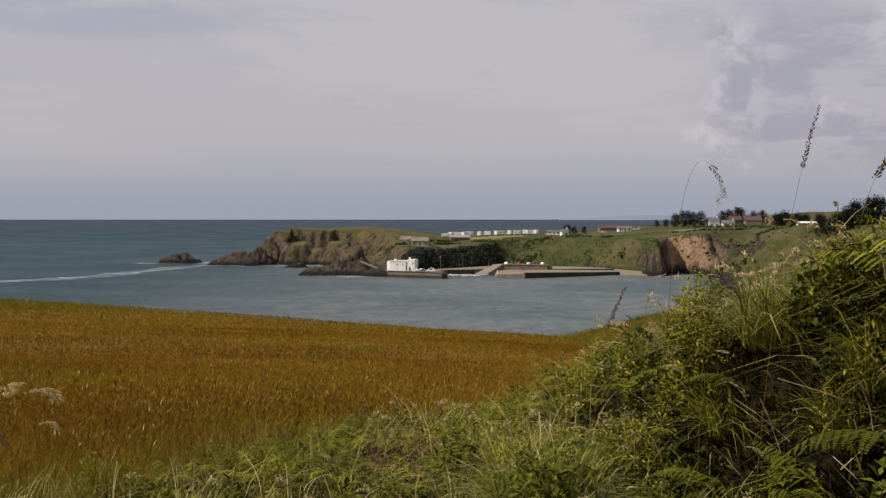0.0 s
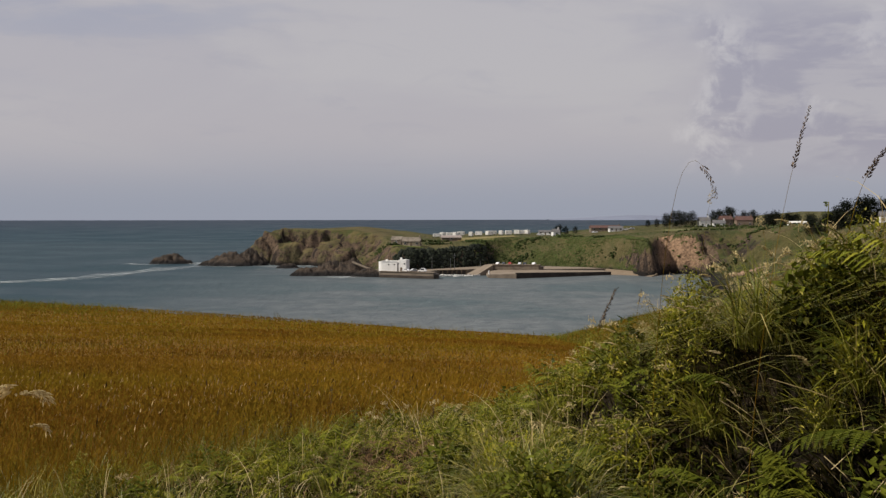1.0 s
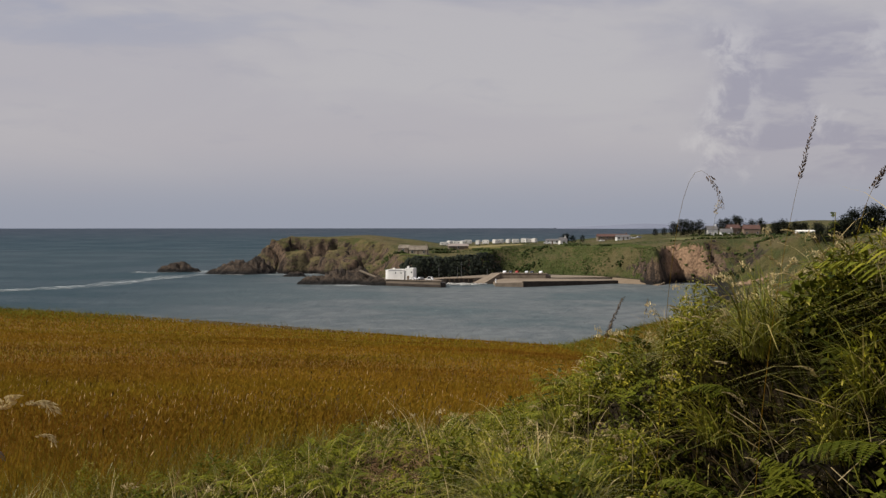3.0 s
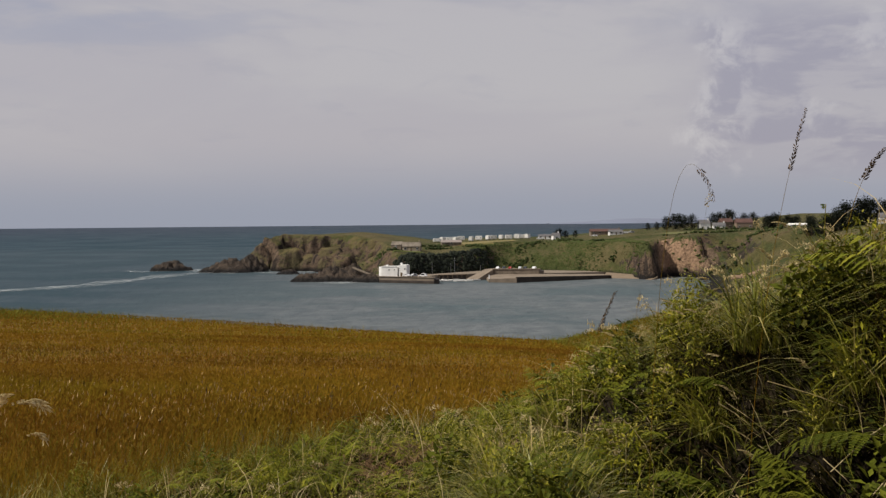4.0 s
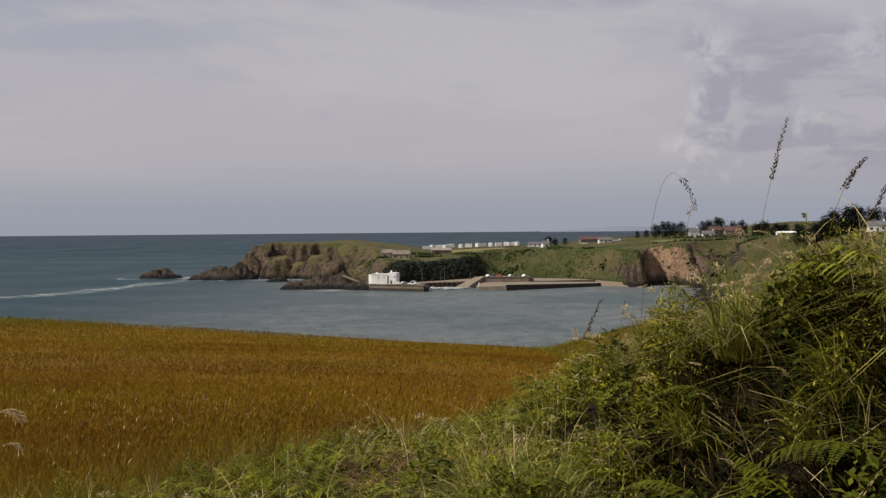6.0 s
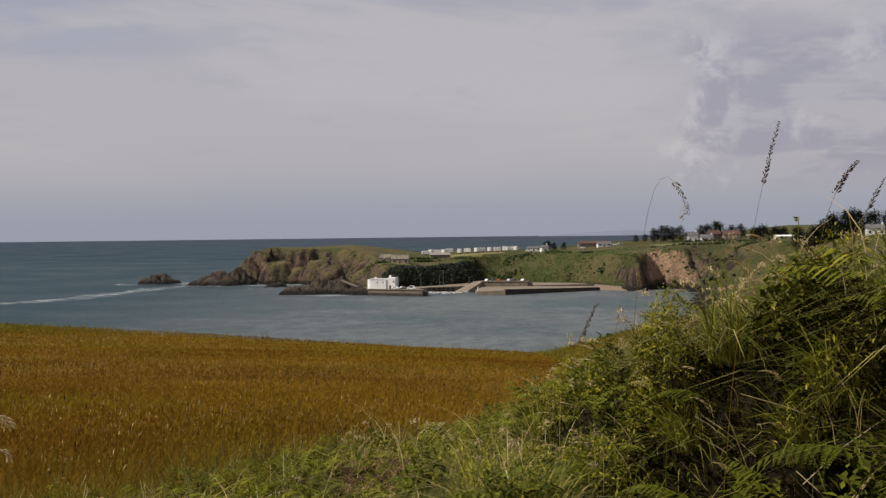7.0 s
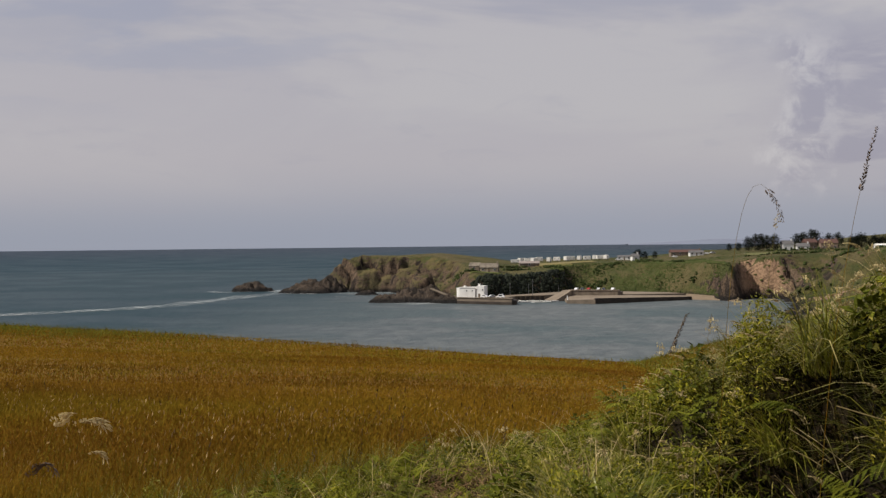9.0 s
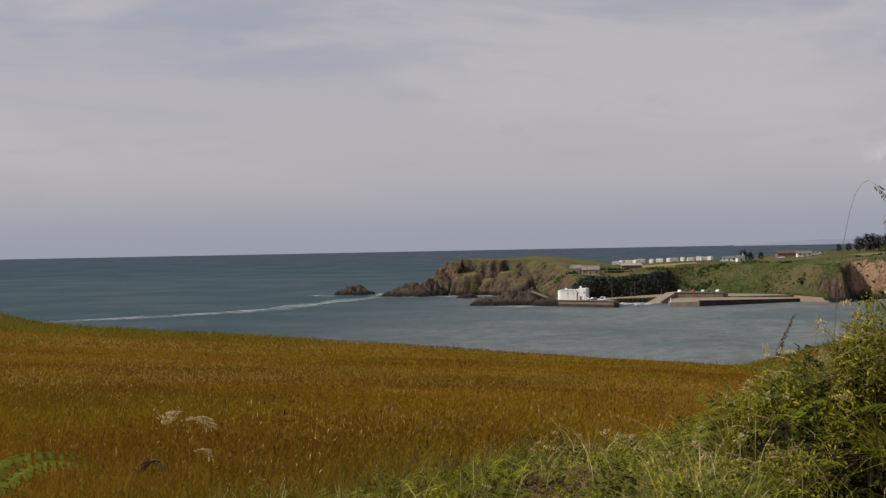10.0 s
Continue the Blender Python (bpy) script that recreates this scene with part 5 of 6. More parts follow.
# ---- caravans ----
def caravan(label, m, length=7.0):
    c = thing("caravan", label, "caravan", m, "caravans on the headland")
    a = length / 2
    body = boxes((-a, a, -1.25, 1.25, 0.45, 2.75), bevel=0.22)
    part("body", body, CREAM, c)
    part("roof", boxes((-a + 0.1, a - 0.1, -1.15, 1.15, 2.72, 2.86), bevel=0.05), WHITE, c)
    for x in (-a * 0.55, a * 0.62):
        part("window", boxes((x - 0.32, x + 0.32, -1.29, -1.24, 1.55, 1.95)), GLASS, c)
    part("door", boxes((a * 0.3, a * 0.3 + 0.65, -1.28, -1.24, 0.5, 2.3)), WHITE, c)
    for x in (-0.6, 0.6):
        for y in (-1.1, 0.95):
            w_ = part("wheel", rod(bmesh.new(), (x, y, 0.3), (x, y + 0.16, 0.3), 0.32, 0.32, 12), RUBBER, c)
    part("tow_bar", boxes((-a - 1.1, -a, -0.06, 0.06, 0.4, 0.5)), GREY_METAL, c)
    for x in (-a + 0.6, a - 0.6):
        part("leg", boxes((x - 0.06, x + 0.06, -0.9, -0.78, -0.3, 0.5)), GREY_METAL, c)
    return c


first = caravan("white static caravan parked on the headland grass", at_land(2.2, 850, 6, 0.3), 6.4)
for x, y, turn, sc in ((6.6, 866, 58, 0.9), (11.4, 852, 4, 0.8), (16.0, 842, 66, 1.0), (20.6, 872, 8, 0.85), (27.2, 838, 78, 1.0), (33.4, 852, -6, 0.8), (40.6, 846, 62, 0.95), (44.8, 858, 20, 0.75), (50.2, 850, 74, 0.9), (55.6, 846, 5, 0.8), (62.4, 864, 80, 1.0), (66.0, 858, 12, 0.8), (70.6, 856, 68, 0.9)):
    c2 = copy_thing(first, at_land(x, y, turn, 0.3))
    c2.scale = (sc, 1.1, 1.2 + 0.5 * (sc - 0.8))


# ---- vehicles and boats ----
def car(label, m, paint, long=4.2, tall=1.45, group="cars by the harbour"):
    c = thing("car", label, "car", m, group)
    a = long / 2
    side = [(-a, 0.35), (-a + 0.05, 0.8), (-a * 0.62, 0.92), (-a * 0.3, tall), (a * 0.55, tall), (a * 0.88, 0.95), (a, 0.85), (a, 0.35)]
    bm = bmesh.new()
    l, r_ = [bm.verts.new((x, -0.85, z)) for x, z in side], [bm.verts.new((x, 0.85, z)) for x, z in side]
    bm.faces.new(l)
    bm.faces.new(r_[::-1])
    for i in range(len(side)):
        j = (i + 1) % len(side)
        bm.faces.new((l[j], l[i], r_[i], r_[j]))
    bmesh.ops.recalc_face_normals(bm, faces=bm.faces)
    bmesh.ops.bevel(bm, geom=bm.edges[:], offset=0.07, segments=2, affect="EDGES")
    part("body", bm, paint, c)
    for y in (-0.87, 0.85):
        part("side_window", boxes((-a * 0.35, a * 0.5, y, y + 0.02, 0.95, tall - 0.14)), GLASS, c)
    for x in (-a * 0.62, a * 0.62):
        for y in (-0.88, 0.68):
            wl = part("wheel", rod(bmesh.new(), (x, y, 0.31), (x, y + 0.2, 0.31), 0.31, 0.31, 14), RUBBER, c)
            part("rim", rod(bmesh.new(), (x, y - 0.01 + (0.22 if y > 0 else 0), 0.31), (x, y + 0.01 + (0.2 if y > 0 else 0), 0.31), 0.19, 0.19, 10), GREY_METAL, wl)
    for y in (-0.6, 0.6):
        part("headlight", boxes((-a - 0.02, -a + 0.06, y - 0.15, y + 0.15, 0.62, 0.76)), CREAM, c)
    return c


CAR_WHITE, CAR_DARK, CAR_RED, CAR_SILVER = [plain(nm, col, 0.25, vary=0.04, spec=0.5) for nm, col in (("white_paint", (0.8, 0.8, 0.8)), ("dark_paint", (0.03, 0.035, 0.05)), ("red_paint", (0.30, 0.03, 0.025)), ("silver_paint", (0.5, 0.52, 0.54)))]
car("white panel van parked on the quay", pose(-6.5, 612.5, 3.35, 0, 0, -20), CAR_WHITE, 4.8, 2.0)
car("white car parked on the quay", pose(-15.5, 617, 3.35, 0, 0, -25), CAR_WHITE)
car("silver car parked on the quay", pose(-11.5, 618.5, 3.35, 0, 0, 40), CAR_SILVER)
for x, y, turn, paint, lb in ((36.5, 650, 70, CAR_WHITE, "white car parked on the raised quay"), (40, 651, 75, CAR_DARK, "dark car parked on the raised quay"), (43.5, 649, 72, CAR_RED, "red car parked on the raised quay"),
                              (49, 648, 75, CAR_SILVER, "silver car parked on the raised quay"), (52, 648, 74, CAR_DARK, "dark car parked on the raised quay"), (57, 646.5, 70, CAR_WHITE, "white car parked on the raised quay")):
    car(lb, pose(x, y, 5.4, 0, 0, turn), paint)
for x, y, turn, paint, lb in ((119, 838, 5, CAR_WHITE, "white car parked by the farm"), (141, 834, 0, CAR_WHITE, "white car parked by the farm"), (146, 836, 10, CAR_SILVER, "silver car parked by the farm"), (78, 838, 0, CAR_WHITE, "white car parked by the chalet")):
    car(lb, at_land(x, y, turn, 0.15), paint, group="cars on the headland")


def boat(label, m, long=4.4):
    b = thing("boat", label, "boat", m, "boats in the harbour")
    bm = bmesh.new()
    rows_ = []
    for i in range(9):
        s_ = i / 8
        half = 0.8 * math.sin(math.pi * (0.22 + 0.78 * (1 - s_)) * 0.64) * (1 - s_ ** 5)
        half = max(half, 0.02)
        x_, sheer = (s_ - 0.5) * long, 0.55 + 0.25 * s_ ** 2
        rows_.append([bm.verts.new((x_, y_, z_)) for y_, z_ in ((-half, sheer), (-half * 0.85, 0.12), (0, -0.2 + 0.3 * s_ ** 3), (half * 0.85, 0.12), (half, sheer), (half * 0.86, sheer - 0.02), (half * 0.7, 0.2), (-half * 0.7, 0.2), (-half * 0.86, sheer - 0.02))])
    for p_, q_ in zip(rows_, rows_[1:]):
        for k_ in range(9):
            bm.faces.new((p_[k_], q_[k_], q_[(k_ + 1) % 9], p_[(k_ + 1) % 9]))
    bm.faces.new(rows_[0])
    bmesh.ops.recalc_face_normals(bm, faces=bm.faces)
    part("hull", bm, CREAM, b)
    for x_ in (-0.9, 0.5):
        part("thwart", boxes((x_ - 0.13, x_ + 0.13, -0.66, 0.66, 0.38, 0.44)), TIMBER, b)
    part("outboard", boxes((-long / 2 - 0.35, -long / 2 - 0.02, -0.15, 0.15, 0.3, 1.0), bevel=0.06), RUBBER, b)
    return b


first = boat("small white open boat moored in the harbour", pose(6, 634, 0.1, 0, 0, 160), 5.6)
for x, y, turn in ((10, 632, 20), (13.5, 634, 175), (17, 632, 5), (4.5, 629, 30), (15, 627.5, 190), (20, 629, 12), (8.0, 627, 8), (12.0, 628.5, 170), (23.0, 630, 20), (2.5, 625, 10), (18.5, 625, 172), (7.0, 622.5, 4), (13.0, 621.5, 178)):
    copy_thing(first, pose(x, y, 0.1, 0, 0, turn))


def mast(label, x, y, z, ht, cross):
    t_ = thing("mast", label, "mast", pose(x, y, z), "poles round the harbour")
    part("pole", rod(bmesh.new(), (0, 0, -0.3), (0, 0, ht), 0.16, 0.09, 10), GREY_METAL, t_)
    if cross:
        part("crosspiece", rod(bmesh.new(), (-0.9, 0, ht * 0.86), (0.9, 0, ht * 0.86), 0.07, 0.07), GREY_METAL, t_)
    part("cap", rod(bmesh.new(), (0, 0, ht), (0, 0, ht + 0.18), 0.15, 0.05), GREY_METAL, t_)


mast("grey metal lamp pole on the inner quay", -1.4, 641, 2.9, 7.2, False)
mast("tall grey mast with a crosspiece on the inner quay", 11.4, 646, 2.8, 9.2, True)
mast("slim grey mast on the inner quay", 9.2, 645.6, 2.8, 6.4, False)
mast("slim grey pole on the slipway side", 26.5, 652, 2.9, 4.6, False)


# ---- trees ----
def tree(label, m, ht, spread, base=0.3, count=900, leaf=0.55, shape=1.0, group="trees on the skyline", name="tree"):
    t_ = thing(name, label, "tree", m, group)
    bm = bmesh.new()
    rod(bm, (0, 0, -0.6), (0.2, 0.1, ht * 0.55), 0.05 * ht * 0.6, 0.02 * ht, 8)
    rod(bm, (0.2, 0.1, ht * 0.55), (0.4, 0.1, ht * 0.9), 0.02 * ht, 0.008 * ht, 6)
    part("trunk", bm, BARK, t_)
    tips = []
    for i in range(9):
        a_, h_ = i * 2.4 + rng.random(), ht * (base + (0.92 - base) * (i / 8))
        reach = spread * (1.0 - 0.5 * (i / 8) ** 2) * rng.uniform(0.55, 1.0)
        tip = (math.cos(a_) * reach, math.sin(a_) * reach, h_ + 0.12 * ht * rng.random())
        part("limb", rod(bmesh.new(), (0.1, 0, h_ * 0.8), tip, 0.012 * ht, 0.004 * ht, 6), BARK, t_)
        tips.append(tip)
    tips.append((0.3, 0.1, ht * 0.93))
    c_ = np.array(tips)[rng.integers(0, len(tips), count)]
    pts_ = c_ + rng.normal(0, 1, (count, 3)) * np.array([spread * 0.26, spread * 0.26, ht * 0.085 * shape])
    v_, f_ = leaves(pts_, leaf)
    me = np_mesh("crown", v_, f_)
    me.materials.append(DARK_LEAF)
    cr = new("crown", me)
    cr.parent = t_
    return t_


pine = tree("dark windswept pine on the skyline", at_land(180, 852), 10.5, 4.4, 0.2, 1700, 0.8, 1.3)
for x, y, turn, sc in ((176, 856, 80, 0.85), (185, 850, 160, 1.0), (190, 858, 40, 0.9), (194, 850, 250, 0.95), (226, 872, 10, 1.15), (229, 868, 120, 1.1), (214, 866, 40, 0.95), (219, 870, 310, 1.0), (238, 866, 80, 0.9), (244, 862, 200, 0.95), (92, 850, 30, 0.55), (95, 852, 130, 0.6), (99, 851, 230, 0.5), (107, 858, 30, 0.45), (170, 862, 60, 0.5), (164, 866, 200, 0.45)):
    t2 = copy_thing(pine, at_land(x, y, turn))
    t2.scale = (sc, sc, sc)
oak = tree("dense dark broadleaf tree on the skyline", at_land(210, 605), 9.5, 5.0, 0.12, 3000, 0.75, 1.5)
for x, y, turn, sc in ((216, 602, 70, 1.0), (222, 606, 150, 1.15), (229, 603, 220, 1.2), (236, 612, 30, 1.15), (205, 612, 100, 0.8), (244, 610, 280, 1.1), (252, 606, 20, 1.1), (221, 748, 40, 0.85), (228, 752, 120, 0.95), (235, 748, 200, 0.85), (242, 756, 300, 0.8), (250, 750, 80, 0.8), (260, 735, 10, 0.9), (270, 720, 170, 0.9)):
    t2 = copy_thing(oak, at_land(x, y, turn))
    t2.scale = (sc, sc, sc)


# ---- single plants of the bank ----
def seed_grass(label, foot, tip, head_len, nod, mat=STRAW, plump=0.010, spikelets=34, awn=0.02, name="seed_grass", category="grass stem", thick=0.0012, arch=None):
    """One tall grass stem: a thin bent stalk and a head of many small spikelets."""
    g_ = thing(name, label, category, Matrix.Translation(foot), "tall seeding grasses")
    foot, tip = Vector((0, 0, 0)), Vector(tip) - Vector(foot)
    mid = tip * 0.5 + Vector((-nod * 0.3, 0, tip.length * 0.05))
    if arch is not None:
        mid = Vector((arch[0], 0, tip.z * arch[1]))
    pts_ = [foot * (1 - s_) ** 2 + mid * 2 * s_ * (1 - s_) + tip * s_ ** 2 for s_ in np.linspace(0, 1, 15)]
    part("stalk", tube(pts_, [thick * (1 - i_ / 20) for i_ in range(15)]), STEMS if mat is BROWN_HEAD else BLADES, g_)
    run = sum((b_ - a_).length for a_, b_ in zip(pts_, pts_[1:]))
    start = max(0.0, 1 - head_len / run)
    vs, fs = [], []
    for i_ in range(spikelets):
        s_ = start + (1 - start) * (i_ + rng.random() * 0.5) / spikelets
        p_ = np.array(foot * (1 - s_) ** 2 + mid * 2 * s_ * (1 - s_) + tip * s_ ** 2)
        along_ = np.array((mid - foot) * (1 - s_) + (tip - mid) * s_)
        along_ = along_ / np.linalg.norm(along_)
        a_ = rng.uniform(0, 6.28)
        side = np.array([math.cos(a_), math.sin(a_), -0.3])
        f_ = along_ * 0.8 + side * 0.55
        r_ = np.cross(f_, [0.3, 0.7, 0.6])
        r_ = r_ / np.linalg.norm(r_)
        q_ = np.cross(r_, f_)
        grow = awn * (1.1 - 0.5 * (i_ / spikelets)) * rng.uniform(0.8, 1.3)
        o_ = len(vs)
        base_ = p_ + side * plump * (1 - 0.4 * i_ / spikelets) * rng.uniform(0.2, 1.0)
        vs += [base_, base_ + f_ * grow * 0.45 + r_ * grow * 0.17, base_ + f_ * grow, base_ + f_ * grow * 0.45 - r_ * grow * 0.17, base_ + f_ * grow * 0.45 + q_ * grow * 0.15]
        fs += [(o_, o_ + 1, o_ + 4), (o_ + 1, o_ + 2, o_ + 4), (o_ + 2, o_ + 3, o_ + 4), (o_ + 3, o_, o_ + 4)]
    me = np_mesh("seed_head", np.array(vs), np.array(fs))
    me.materials.append(mat)
    h_ = new("seed_head", me)
    h_.parent = g_
    tagged(h_, kind="stuff")
    return g_


def bank_foot(x, y):
    return (x, y, float(ground_z(x, y)))


BROWN_HEAD = leafy("brown_heads", [(0.12, 0.09, 0.07), (0.19, 0.14, 0.105), (0.085, 0.06, 0.045)], 0.15, 0.8, 0.05, 3.0)
seed_grass("tall brown grass spike leaning in the wind above the hedge", bank_foot(1.30, 4.75), (1.56, 4.7, 36.44), 0.36, 0.0, BROWN_HEAD, 0.003, 62, 0.020, thick=0.0018, arch=(0.05, 0.66))
seed_grass("plump nodding brown grass spike above the hedge", bank_foot(1.68, 4.7), (1.87, 4.65, 36.27), 0.24, 0.0, BROWN_HEAD, 0.010, 110, 0.018, thick=0.0018, arch=(0.03, 0.80))
seed_grass("brown grass spike leaning out of the hedge", bank_foot(1.75, 4.6), (1.97, 4.6, 36.20), 0.20, 0.0, BROWN_HEAD, 0.004, 40, 0.020, thick=0.0017, arch=(0.06, 0.7))
seed_grass("dark grass spike rising at the edge of the field", bank_foot(1.06, 8.3), (1.34, 8.3, 35.44), 0.36, 0.0, BROWN_HEAD, 0.010, 120, 0.026, thick=0.003, arch=(0.08, 0.6))
seed_grass("thin dark grass stem at the edge of the hedge", bank_foot(1.30, 7.4), (1.36, 7.4, 35.50), 0.12, 0.0, BROWN_HEAD, 0.003, 24, 0.014, thick=0.0018, arch=(0.0, 0.6))
seed_grass("pale oat-grass plume bowing over above the hedge", bank_foot(0.98, 5.2), (1.28, 5.1, 36.06), 0.34, 0.0, BROWN_HEAD, 0.012, 46, 0.016, thick=0.0014, arch=(0.06, 1.42))
seed_grass("thin nodding grass plume above the hedge", bank_foot(1.14, 5.1), (1.26, 5.1, 36.10), 0.22, 0.0, STRAW, 0.014, 40, 0.013, arch=(0.04, 0.9))
seed_grass("cream oat-grass plume leaning out of the hay", bank_foot(-1.29, 2.95), (-1.00, 2.9, 35.52), 0.26, 0.1, PLUME, 0.024, 80, 0.024, arch=(0.13, 1.16))
seed_grass("short cream oat-grass plume among the hay", bank_foot(-1.30, 2.95), (-1.10, 2.9, 35.56), 0.20, 0.1, PLUME, 0.022, 60, 0.022, arch=(0.09, 0.98))
seed_grass("withered brown dock stem arching beside the fern", bank_foot(-1.32, 2.9), (-1.12, 2.88, 35.40), 0.34, 0.0, BROWN_HEAD, 0.012, 110, 0.016, "dock_stem", "dock", 0.0022, arch=(0.06, 1.20))
seed_grass("drooping cream oat-grass plume beside the field", bank_foot(-1.24, 2.92), (-0.985, 2.87, 35.44), 0.22, 0.1, PLUME, 0.008, 44, 0.019, arch=(0.14, 1.16))
for i in range(340):
    px_, y_ = rng.uniform(0.10, 0.38), rng.uniform(4.3, 7.6)
    x_ = px_ * y_
    if not -0.25 < crest_gap(x_, y_) < 0.7:
        continue
    top_ = float(bank_top(x_, y_))
    bow = rng.choice([-1, 1, 1]) * rng.uniform(0.10, 0.26)
    seed_grass("pale bowed grass head among the bank grass", bank_foot(x_, y_), (x_ + bow, y_ + rng.uniform(-0.15, 0.05), top_ + rng.uniform(-0.06, 0.06)), rng.uniform(0.12, 0.22), 0.0, PLUME, 0.009, 48, 0.017, arch=(bow * 0.3, rng.uniform(0.98, 1.1)))
# long dry stalks fallen across the hollow under the hedge
for i in range(66):
    y_ = rng.uniform(3.5, 5.1)
    x_ = float(crest_gap(0.0, y_)) - rng.uniform(0.2, 0.8)
    z_ = float(bank_top(x_, y_)) + rng.uniform(-0.12, 0.08)
    a_, lift_, ln_ = rng.choice([-0.75, 0.5, 0.9, -0.3, 2.2]) + rng.normal(0, 0.25), rng.normal(0, 0.35), rng.uniform(0.2, 0.55)
    st = thing("dry_stalk", "long dry pale stalk fallen across the hedge growth", "dry stalk", pose(x_, y_, z_), "dry stalks on the bank")
    dx_, dz_ = math.cos(a_) * ln_ / 2, math.sin(a_) * ln_ / 2
    part("stalk", tube([(-dx_, lift_ * 0.1, -dz_), (-dx_ * 0.3, 0.01, -dz_ * 0.3 + 0.012), (dx_ * 0.4, -0.01, dz_ * 0.4 + 0.01), (dx_, -lift_ * 0.1, dz_)], (0.0019, 0.0018, 0.0015, 0.0008)), STRAW, st)


def leaflet_mesh():
    """One side branch of a fern, one unit long, with toothed lobes."""
    vs, fs, n_ = [], [], 9
    for j_ in range(n_):
        c_, wd, ln = np.array([(j_ + 0.5) / n_, 0, -0.16 * (j_ / n_) ** 2]), 0.2 * (1 - 0.8 * j_ / n_), 0.47 / n_
        for s2 in (-1, 1):
            k_ = len(vs)
            vs += [c_ - (ln, 0, 0), c_ + (ln, 0, 0), c_ + (ln * 1.7, wd * s2, 0.02), c_ + (ln * 0.1, wd * s2 * 0.95, 0.02)]
            fs.append((k_, k_ + 1, k_ + 2, k_ + 3))
    me = np_mesh("leaflet", np.array(vs), np.array(fs))
    me.materials.append(DEEP_FERN)
    return me


LEAFLET = leaflet_mesh()


def fern(label, m, long=0.7, pairs=13):
    f_ = thing("fern_frond", label, "fern", m, "ferns on the bank")
    s_ = np.linspace(0, 1, 16)
    path_ = np.stack([s_ * long * 0.92, s_ * 0, long * (0.55 * s_ - 0.62 * s_ ** 2.2)], 1)
    part("stalk", tube([tuple(q_) for q_ in path_], np.linspace(0.003, 0.0012, 16)), FERN, f_)
    for i_ in range(pairs):
        q_ = 0.22 + 0.77 * i_ / (pairs - 1)
        o_ = [float(np.interp(q_, s_, path_[:, k_])) for k_ in range(3)]
        reach = long * (0.27 * (1 - q_) ** 0.8 + 0.02)
        for sg in (-1, 1):
            lf = new("leaflet", LEAFLET)
            lf.parent = f_
            lf.matrix_basis = pose(*o_, rng.uniform(-18, 18), 8 + 30 * q_, sg * rng.uniform(60, 72)) @ Matrix.Diagonal((reach, reach * 0.85, reach, 1))
    return f_


first = fern("green fern frond arching out of the bank", pose(1.45, 3.75, float(bank_top(1.45, 3.75)) - 0.2, 0, 0, 200), 0.55)
count = 0
while count < 80:
    x_, y_ = rng.uniform(-1.0, 2.4), rng.uniform(3.5, 6.4)
    e_ = crest_gap(x_, y_)
    if e_ < 0.12 or e_ > 1.3 or x_ > 0.46 * y_:
        continue
    sc = rng.uniform(0.45, 0.95)
    f2 = copy_thing(first, pose(x_, y_, float(bank_top(x_, y_)) - rng.uniform(0.15, 0.3), rng.uniform(-14, 14), rng.uniform(-20, 15), rng.uniform(90, 320)))
    f2.scale = (sc, sc, sc)
    count += 1
for x_, y_, z_, turn, sc in ((-1.57, 2.58, 35.36, 6, 0.80), (-1.56, 2.75, 35.34, 2, 0.62), (-1.60, 2.48, 35.33, 10, 0.6)):
    f2 = copy_thing(first, pose(x_, y_, z_, 0, -20, turn))
    f2.scale = (sc, sc, sc)
    part("stem", tube([(0, 0, 0), (-0.03, 0.01, -0.5), (-0.05, 0.02, -1.05 / sc)], (0.004, 0.005, 0.006)), FERN, f2)
for x_, y_, ht_ in ((-0.55, 8.4, 0.50), (-0.40, 9.0, 0.46), (-0.20, 8.2, 0.42), (0.10, 9.2, 0.44), (-0.72, 9.6, 0.50), (0.35, 8.6, 0.5), (-1.3, 9.8, 0.55), (-1.0, 10.4, 0.6), (-1.6, 9.2, 0.55), (0.05, 7.9, 0.36), (-0.05, 10.2, 0.55)):
    seed_grass("dark brown dock spike gone to seed", bank_foot(x_, y_), (x_ + 0.05, y_, float(ground_z(x_, y_)) + ht_), 0.30, 0.03, BROWN_HEAD, 0.022, 110, 0.020, "dock_stem", "dock", 0.0016)


# one leaf blade, shared by all the leafy weeds
LEAF_V, LEAF_F = [], []
for i in range(9):
    s_ = i / 8
    half = 0.30 * math.sin(math.pi * s_ ** 0.75) * (1.12 if i % 2 else 0.9)
    LEAF_V += [(s_, -half, 0.12 * half - 0.28 * s_ ** 2), (s_, 0, -0.05 - 0.28 * s_ ** 2), (s_, half, 0.12 * half - 0.28 * s_ ** 2)]
for i in range(8):
    LEAF_F += [(3 * i, 3 * i + 3, 3 * i + 4, 3 * i + 1), (3 * i + 1, 3 * i + 4, 3 * i + 5, 3 * i + 2)]
LEAF_MESH = np_mesh("leaf", np.array(LEAF_V), np.array(LEAF_F), True)


def weed_material():
    m, g = material("weed_leaf")
    rnd = g.n("ShaderNodeObjectInfo").outputs["Random"]
    at = g.n("ShaderNodeTexCoord").outputs["Object"]
    c = g.mix(rnd, (0.060, 0.090, 0.010), (0.150, 0.165, 0.022))
    c = g.mix(g.math("MULTIPLY", g.remap(g.noise(at, 9.0, 4.0), 0.45, 0.7), 0.5), c, (0.035, 0.07, 0.012))
    return finish(m, g, c, 0.5, g.noise(at, 14.0, 3.0), 0.02, 0.0, 0.25, 0.35)


LEAF_MESH.materials.append(weed_material())


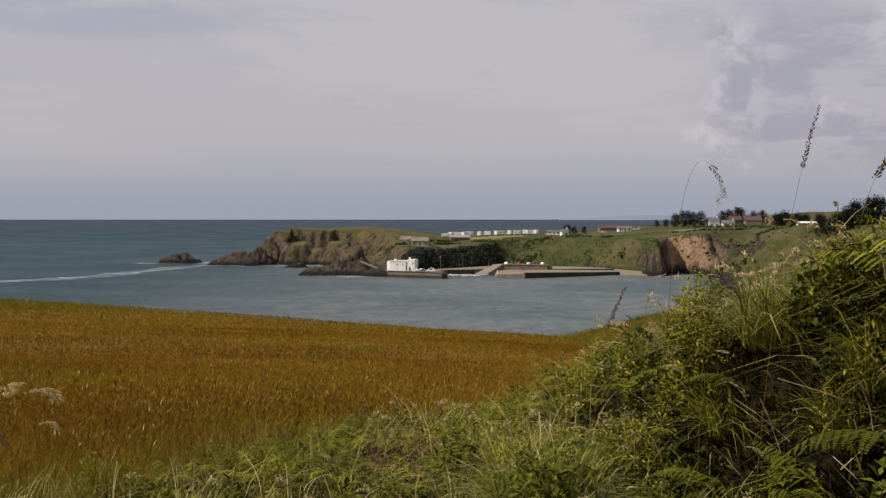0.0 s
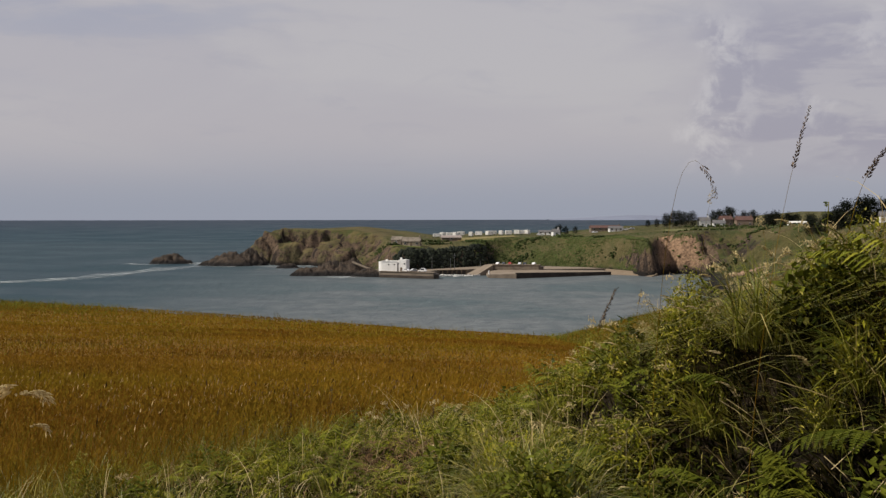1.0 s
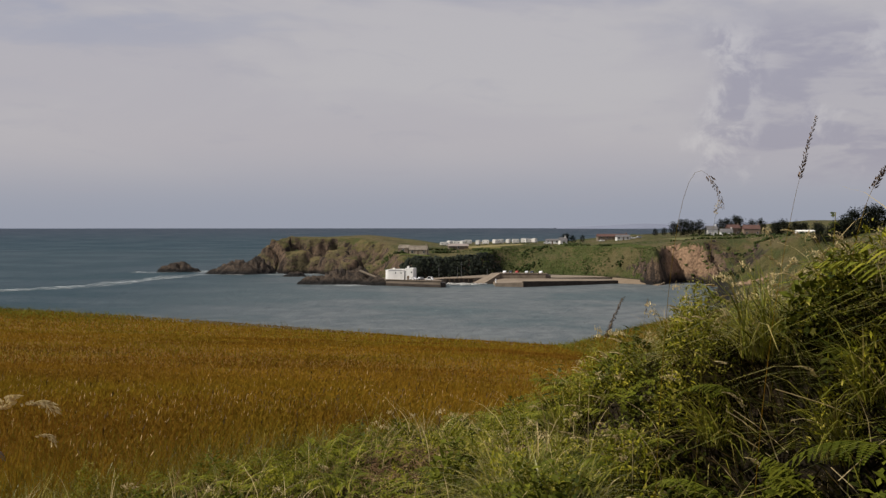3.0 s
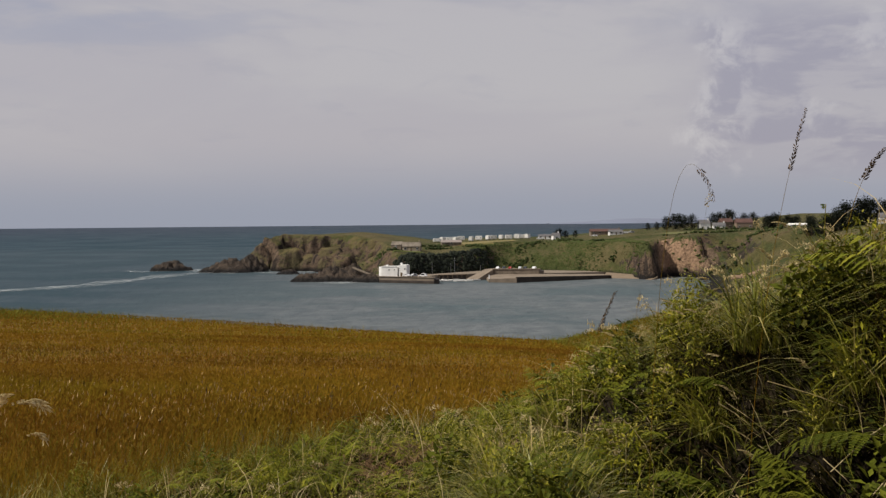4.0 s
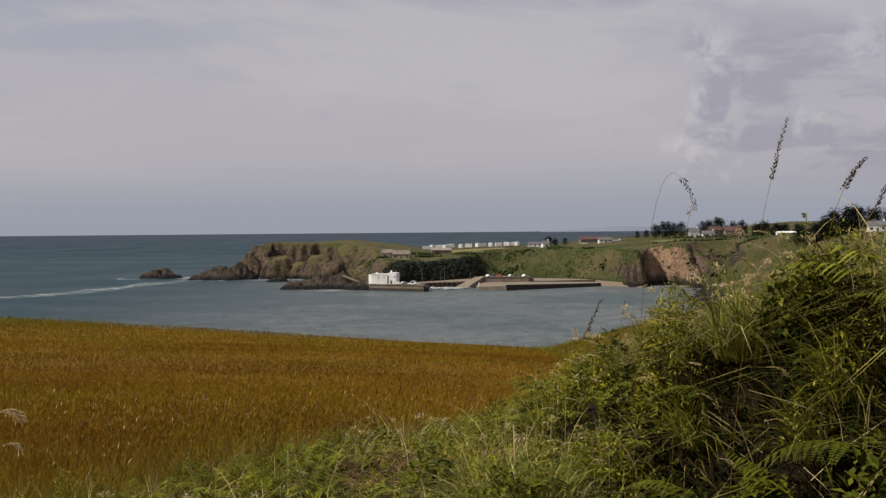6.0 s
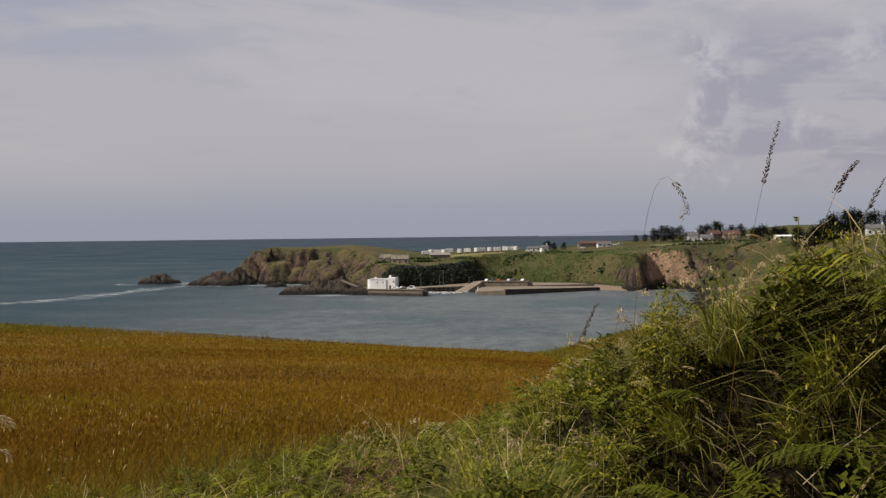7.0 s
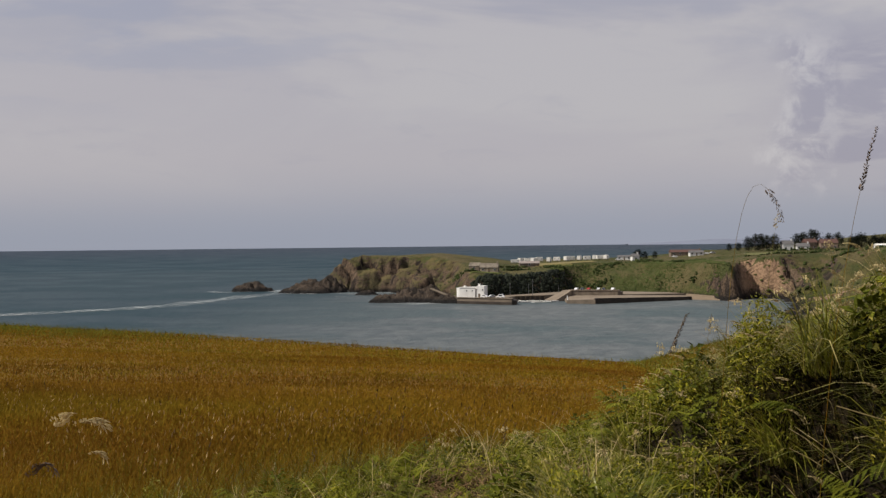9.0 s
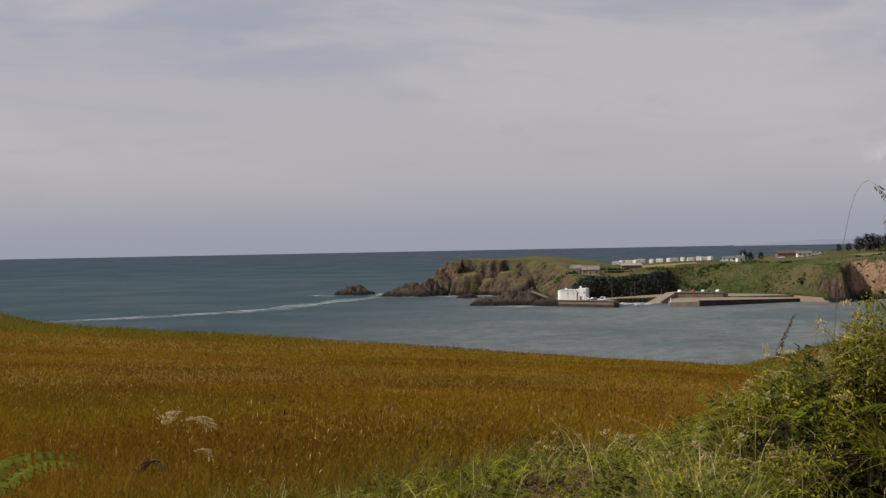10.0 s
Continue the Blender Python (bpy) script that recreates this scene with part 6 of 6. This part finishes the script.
def weed(label, m, ht, tiers=7, size=0.07):
    w_ = thing("leafy_weed", label, "weed", m, "leafy weeds on the bank")
    bm = bmesh.new()
    rod(bm, (0, 0, -0.05), (0.01, 0.01, ht * 0.5), 0.004, 0.003, 6)
    rod(bm, (0.01, 0.01, ht * 0.5), (0.03, 0, ht), 0.003, 0.0015, 6)
    part("stem", bm, LEAF, w_)
    for i_ in range(tiers):
        z_ = ht * (0.25 + 0.74 * i_ / (tiers - 1))
        for k_ in range(2):
            lf = new("leaf", LEAF_MESH)
            lf.parent = w_
            sz = size * (1.15 - 0.6 * i_ / tiers) * rng.uniform(0.8, 1.2)
            lf.matrix_basis = pose(0.02 * z_ / ht, 0, z_, rng.uniform(-15, 15), rng.uniform(-35, 20), i_ * 90 + k_ * 180 + rng.uniform(-25, 25)) @ Matrix.Diagonal((sz, sz, sz, 1))
    return w_


weeds = [weed("upright leafy weed growing through the bank grass", pose(1.56, 4.55, float(bank_z(1.5, 4.55)) + 0.2), 36.04 - float(bank_z(1.5, 4.55)) - 0.2, 24, 0.052),
         weed("bushy green weed on the bank", pose(0.9, 6.0, float(bank_z(0.9, 6.0)) + 0.05), 0.40, 10, 0.05)]
count = 0
while count < 70:
    x_, y_ = rng.uniform(-2.4, 3.4), rng.uniform(3.6, 9.5)
    u_ = bank_u(x_, y_)
    if u_ < 0.15 or crest_gap(x_, y_) < -0.3 or x_ > 0.46 * y_:
        continue
    sc = rng.uniform(0.6, 1.15)
    f2 = copy_thing(weeds[1], pose(x_, y_, float(bank_top(x_, y_)) - 0.40 * sc + rng.uniform(-0.12, 0.0), rng.uniform(-18, 18), rng.uniform(-18, 18), rng.uniform(0, 360)))
    f2.scale = (sc, sc, sc)
    count += 1
for x_, y_, sc in ((-0.62, 9.4, 1.0), (-0.52, 9.2, 0.8), (0.85, 8.6, 1.0), (0.96, 8.8, 1.1)):
    f2 = copy_thing(weeds[1], pose(x_, y_, float(ground_z(x_, y_)) + (0.02 if x_ < 0 else 0.10), rng.uniform(-8, 8), rng.uniform(-8, 8), rng.uniform(0, 360)))
    f2.scale = (sc * 1.4, sc * 1.4, sc * 1.15)
